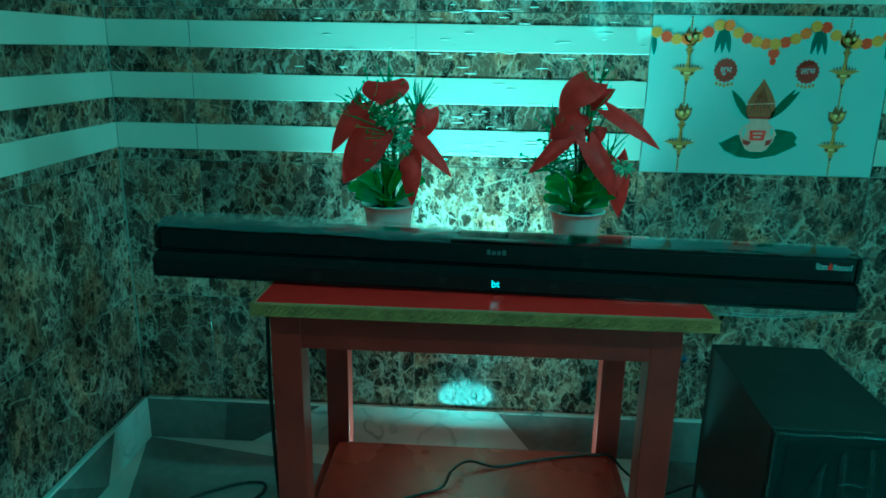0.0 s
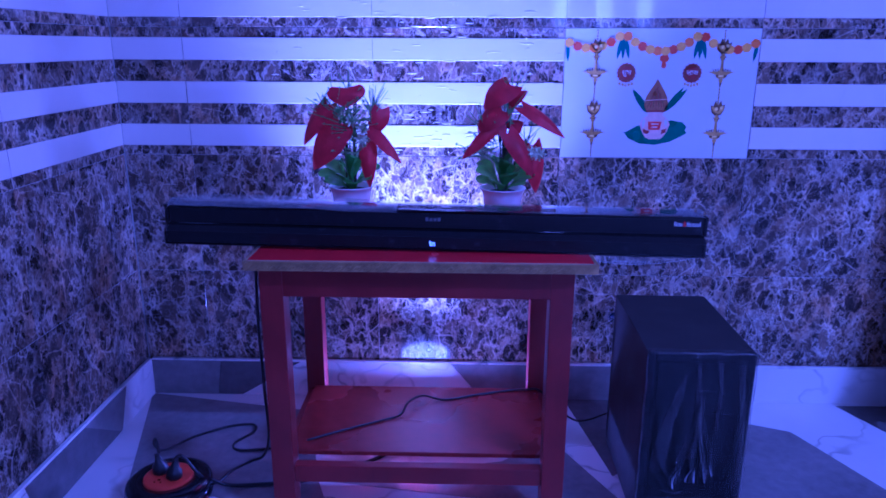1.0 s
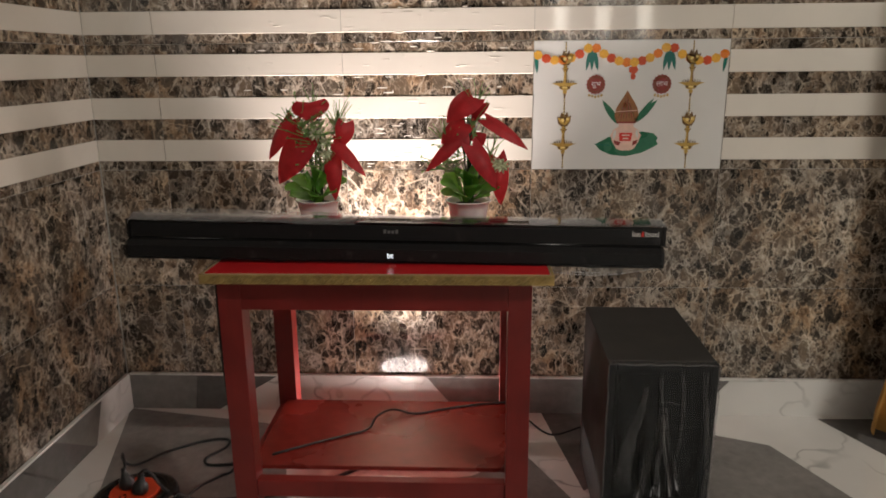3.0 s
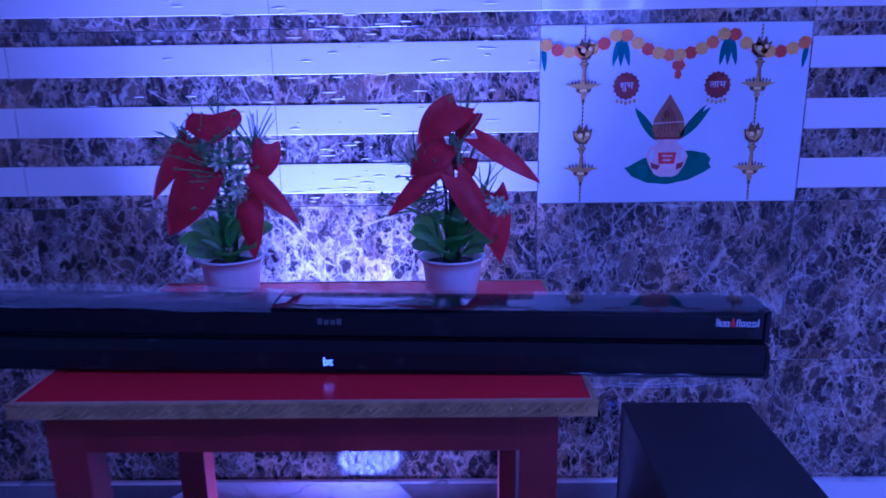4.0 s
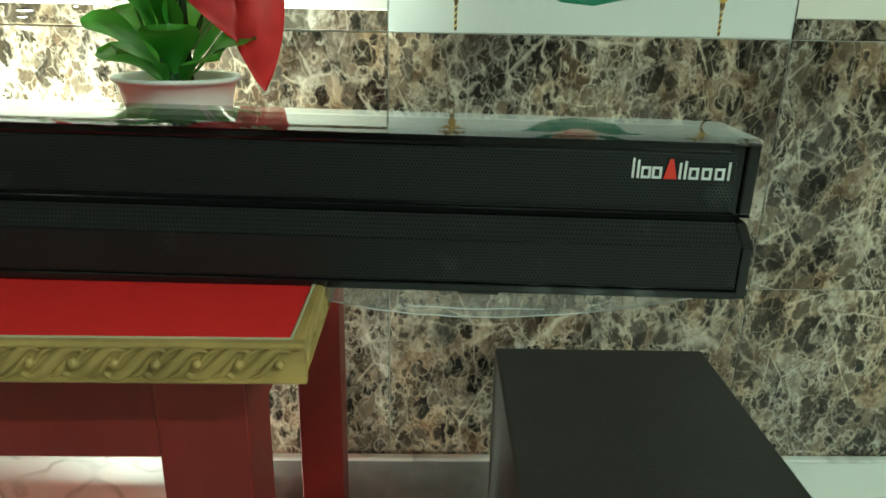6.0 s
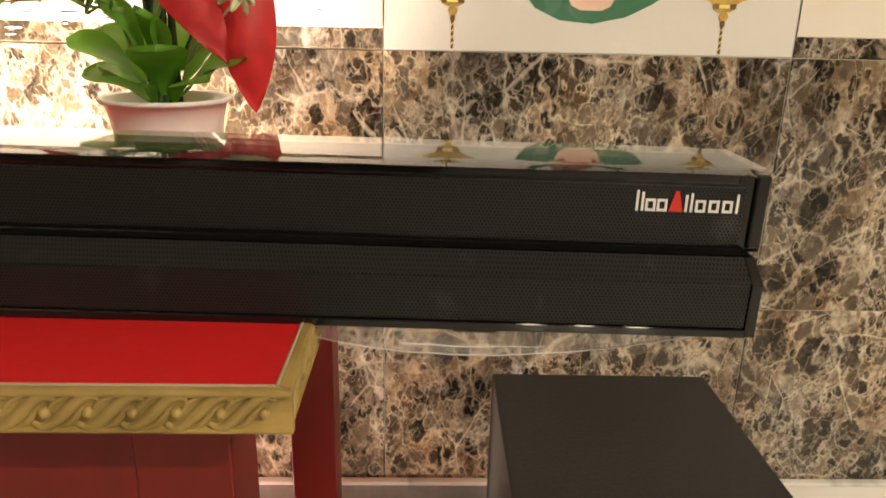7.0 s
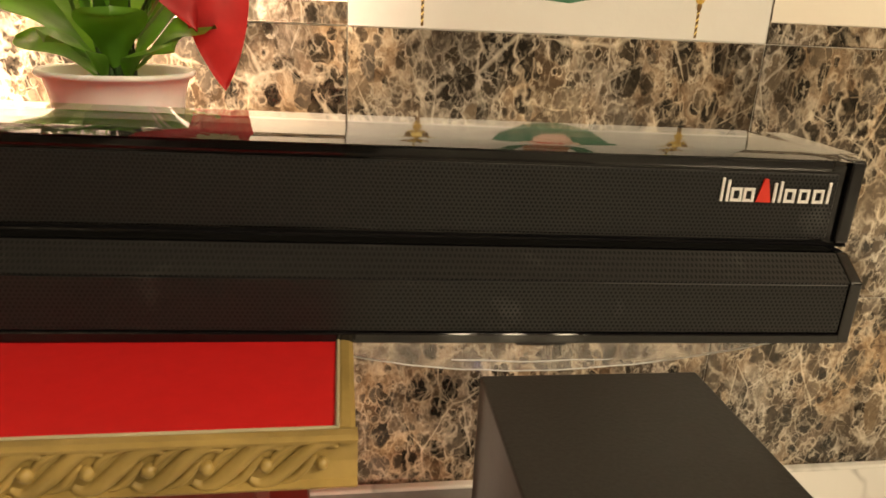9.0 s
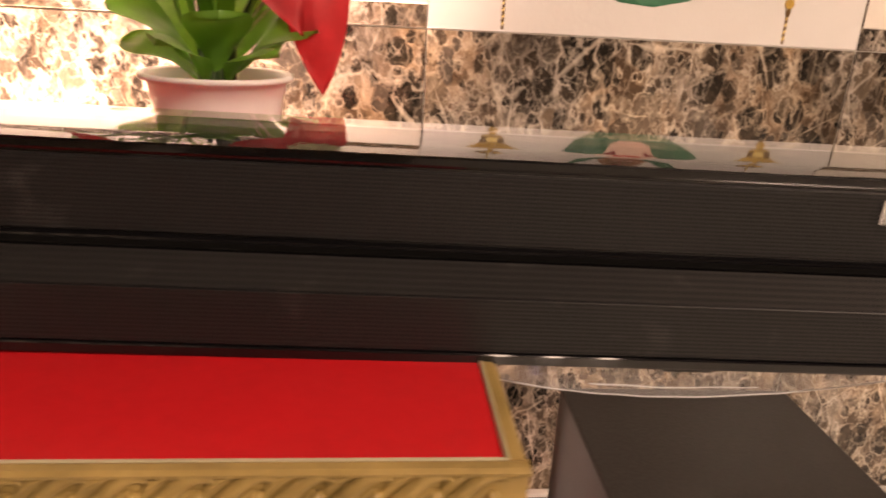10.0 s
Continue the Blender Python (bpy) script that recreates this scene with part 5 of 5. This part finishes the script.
written("\u0936\u0941\u092d", 0.325, 0.667, 0.016)
written("\u0932\u093e\u092d", 0.665, 0.667, 0.016)

# hanging brass lamps: twisted chain, bird, knobbed stem, dish with wicks, drop
for u in (0.165, 0.815):
    print_on("printed_chain", GOLD_D, [(u - 0.0032, 0.01), (u + 0.0032, 0.01), (u + 0.0032, 0.99), (u - 0.0032, 0.99)], "golden hanging lamp print", 1)
    for k in range(44):
        v = 0.02 + k * 0.022
        print_on("printed_link", GOLD_L, [(u - 0.0028, v), (u + 0.0028, v + 0.008), (u + 0.0028, v + 0.016), (u - 0.0028, v + 0.008)], layer=2)
    for v in (0.665, 0.195):
        dish = [(u - 0.068, v + 0.010), (u - 0.040, v - 0.004), (u - 0.030, v - 0.012), (u + 0.030, v - 0.012), (u + 0.040, v - 0.004), (u + 0.068, v + 0.010), (u + 0.036, v + 0.014), (u - 0.036, v + 0.014)]
        print_on("printed_lamp", GOLD, dish, layer=3)
        print_on("printed_lamp", GOLD_D, [(u - 0.029, v - 0.012), (u + 0.029, v - 0.012), (u + 0.027, v - 0.030), (u - 0.027, v - 0.030)], layer=3)
        print_on("printed_lamp", GOLD_L, [(u - 0.014, v - 0.014), (u + 0.012, v - 0.014), (u + 0.012, v - 0.028), (u - 0.014, v - 0.028)], layer=4)
        print_on("printed_lamp", GOLD, [(u - 0.027, v - 0.030), (u + 0.027, v - 0.030), (u + 0.014, v - 0.040), (u - 0.014, v - 0.040)], layer=3)
        print_on("printed_lamp", GOLD, oval(u, v - 0.055, 0.011, 0.016, 12), layer=4)
        print_on("printed_lamp", GOLD_D, petalshape(u, v - 0.06, u, v - 0.10, 0.0030), layer=3)
        for dx in (-0.045, -0.032, -0.019, 0.019, 0.032, 0.045):
            print_on("printed_wick", GOLD_D, petalshape(u + dx * 0.9, v + 0.010, u + dx, v + 0.046 - abs(dx) * 0.3, 0.0016), layer=2)
        print_on("printed_stem", GOLD, [(u - 0.013, v + 0.012), (u + 0.013, v + 0.012), (u + 0.007, v + 0.045), (u + 0.005, v + 0.10), (u - 0.005, v + 0.10), (u - 0.007, v + 0.045)], layer=4)
        print_on("printed_stem", GOLD_D, [(u + 0.003, v + 0.014), (u + 0.012, v + 0.014), (u + 0.006, v + 0.045), (u + 0.004, v + 0.10), (u + 0.002, v + 0.10)], layer=5)
        for q, r in ((0.105, 0.011), (0.122, 0.018), (0.139, 0.010)):
            print_on("printed_knob", GOLD_D, oval(u, v + q, r, 0.010, 14), layer=3)
            print_on("printed_knob", GOLD, oval(u - 0.002, v + q + 0.002, r * 0.8, 0.007, 14), layer=4)
        print_on("printed_bird", GOLD_D, [(u - 0.036, v + 0.225), (u - 0.030, v + 0.170), (u - 0.010, v + 0.145), (u + 0.018, v + 0.147), (u + 0.034, v + 0.185), (u + 0.038, v + 0.235), (u + 0.024, v + 0.222), (u + 0.016, v + 0.262), (u + 0.002, v + 0.225), (u - 0.012, v + 0.262), (u - 0.022, v + 0.218)], layer=3)
        print_on("printed_bird", GOLD, petalshape(u - 0.030, v + 0.215, u + 0.006, v + 0.158, 0.0045), layer=4)
        print_on("printed_bird", GOLD, petalshape(u + 0.032, v + 0.222, u + 0.006, v + 0.158, 0.0045), layer=4)
        print_on("printed_bird", GOLD_L, oval(u - 0.006, v + 0.196, 0.009, 0.014, 10), layer=5)
        print_on("printed_bird", GOLD_L, oval(u + 0.019, v + 0.205, 0.007, 0.012, 10), layer=5)
# fibres of the coconut, sheen and bands of the pot, midrib of the leaf
for k in range(7):
    q = (k - 3) / 3
    print_on("printed_fibre", MAROON if k % 2 else GOLD_D, petalshape(0.492 + 0.048 * q, 0.385, 0.492 + 0.012 * q, 0.585 - 0.06 * abs(q), 0.0012), layer=3)
print_on("printed_thread", POT_INK, [(0.432, 0.452), (0.552, 0.462), (0.552, 0.468), (0.432, 0.458)], layer=4)
print_on("printed_sheen", CERAMIC, petalshape(0.438, 0.315, 0.430, 0.235, 0.0042), layer=3)
print_on("printed_sheen", CERAMIC, petalshape(0.548, 0.315, 0.556, 0.245, 0.0036), layer=3)
print_on("printed_band", MAROON, [(0.436, 0.200), (0.458, 0.190), (0.470, 0.215), (0.432, 0.232)], layer=3)
print_on("printed_band", MAROON, [(0.530, 0.190), (0.552, 0.202), (0.558, 0.235), (0.532, 0.225)], layer=3)
print_on("printed_midrib", TEAL_INK, [(0.33, 0.200), (0.41, 0.188), (0.41, 0.193), (0.335, 0.206)], layer=2)


def swag(u0, v0, u1, v1, dip, n, start):
    for k in range(n):
        s = (k + 0.5) / n
        u, v = u0 + (u1 - u0) * s, v0 + (v1 - v0) * s - dip * 4 * s * (1 - s)
        print_on("printed_marigold", (MARI_O, MARI_Y, MARI_R, MARI_Y)[(k + start) % 4], oval(u, v, 0.0235, 0.034, 20, 0.08, 7), layer=3 + k % 2)


swag(0.0, 0.91, 0.30, 0.965, 0.085, 7, 1)
swag(0.30, 0.965, 0.695, 0.965, 0.135, 10, 0)
swag(0.695, 0.965, 0.995, 0.91, 0.095, 7, 2)
for u in (0.30, 0.695):
    for dx in (-0.018, 0.0, 0.02):
        print_on("printed_mango_leaf", TEAL_INK, petalshape(u + dx * 0.5, 0.93, u + dx * 1.6, 0.77, 0.0055), layer=2)
for u, u1 in ((0.012, 0.018), (0.985, 0.972)):
    print_on("printed_mango_leaf", TEAL_INK, petalshape(u, 0.90, u1, 0.75, 0.005), layer=2)
print_on("printed_marigold", MARI_R, oval(0.515, 0.775, 0.024, 0.03, 20, 0.1, 7), layer=2)
print_on("printed_marigold", MARI_R, oval(0.515, 0.725, 0.013, 0.025, 14, 0.1, 5), layer=2)
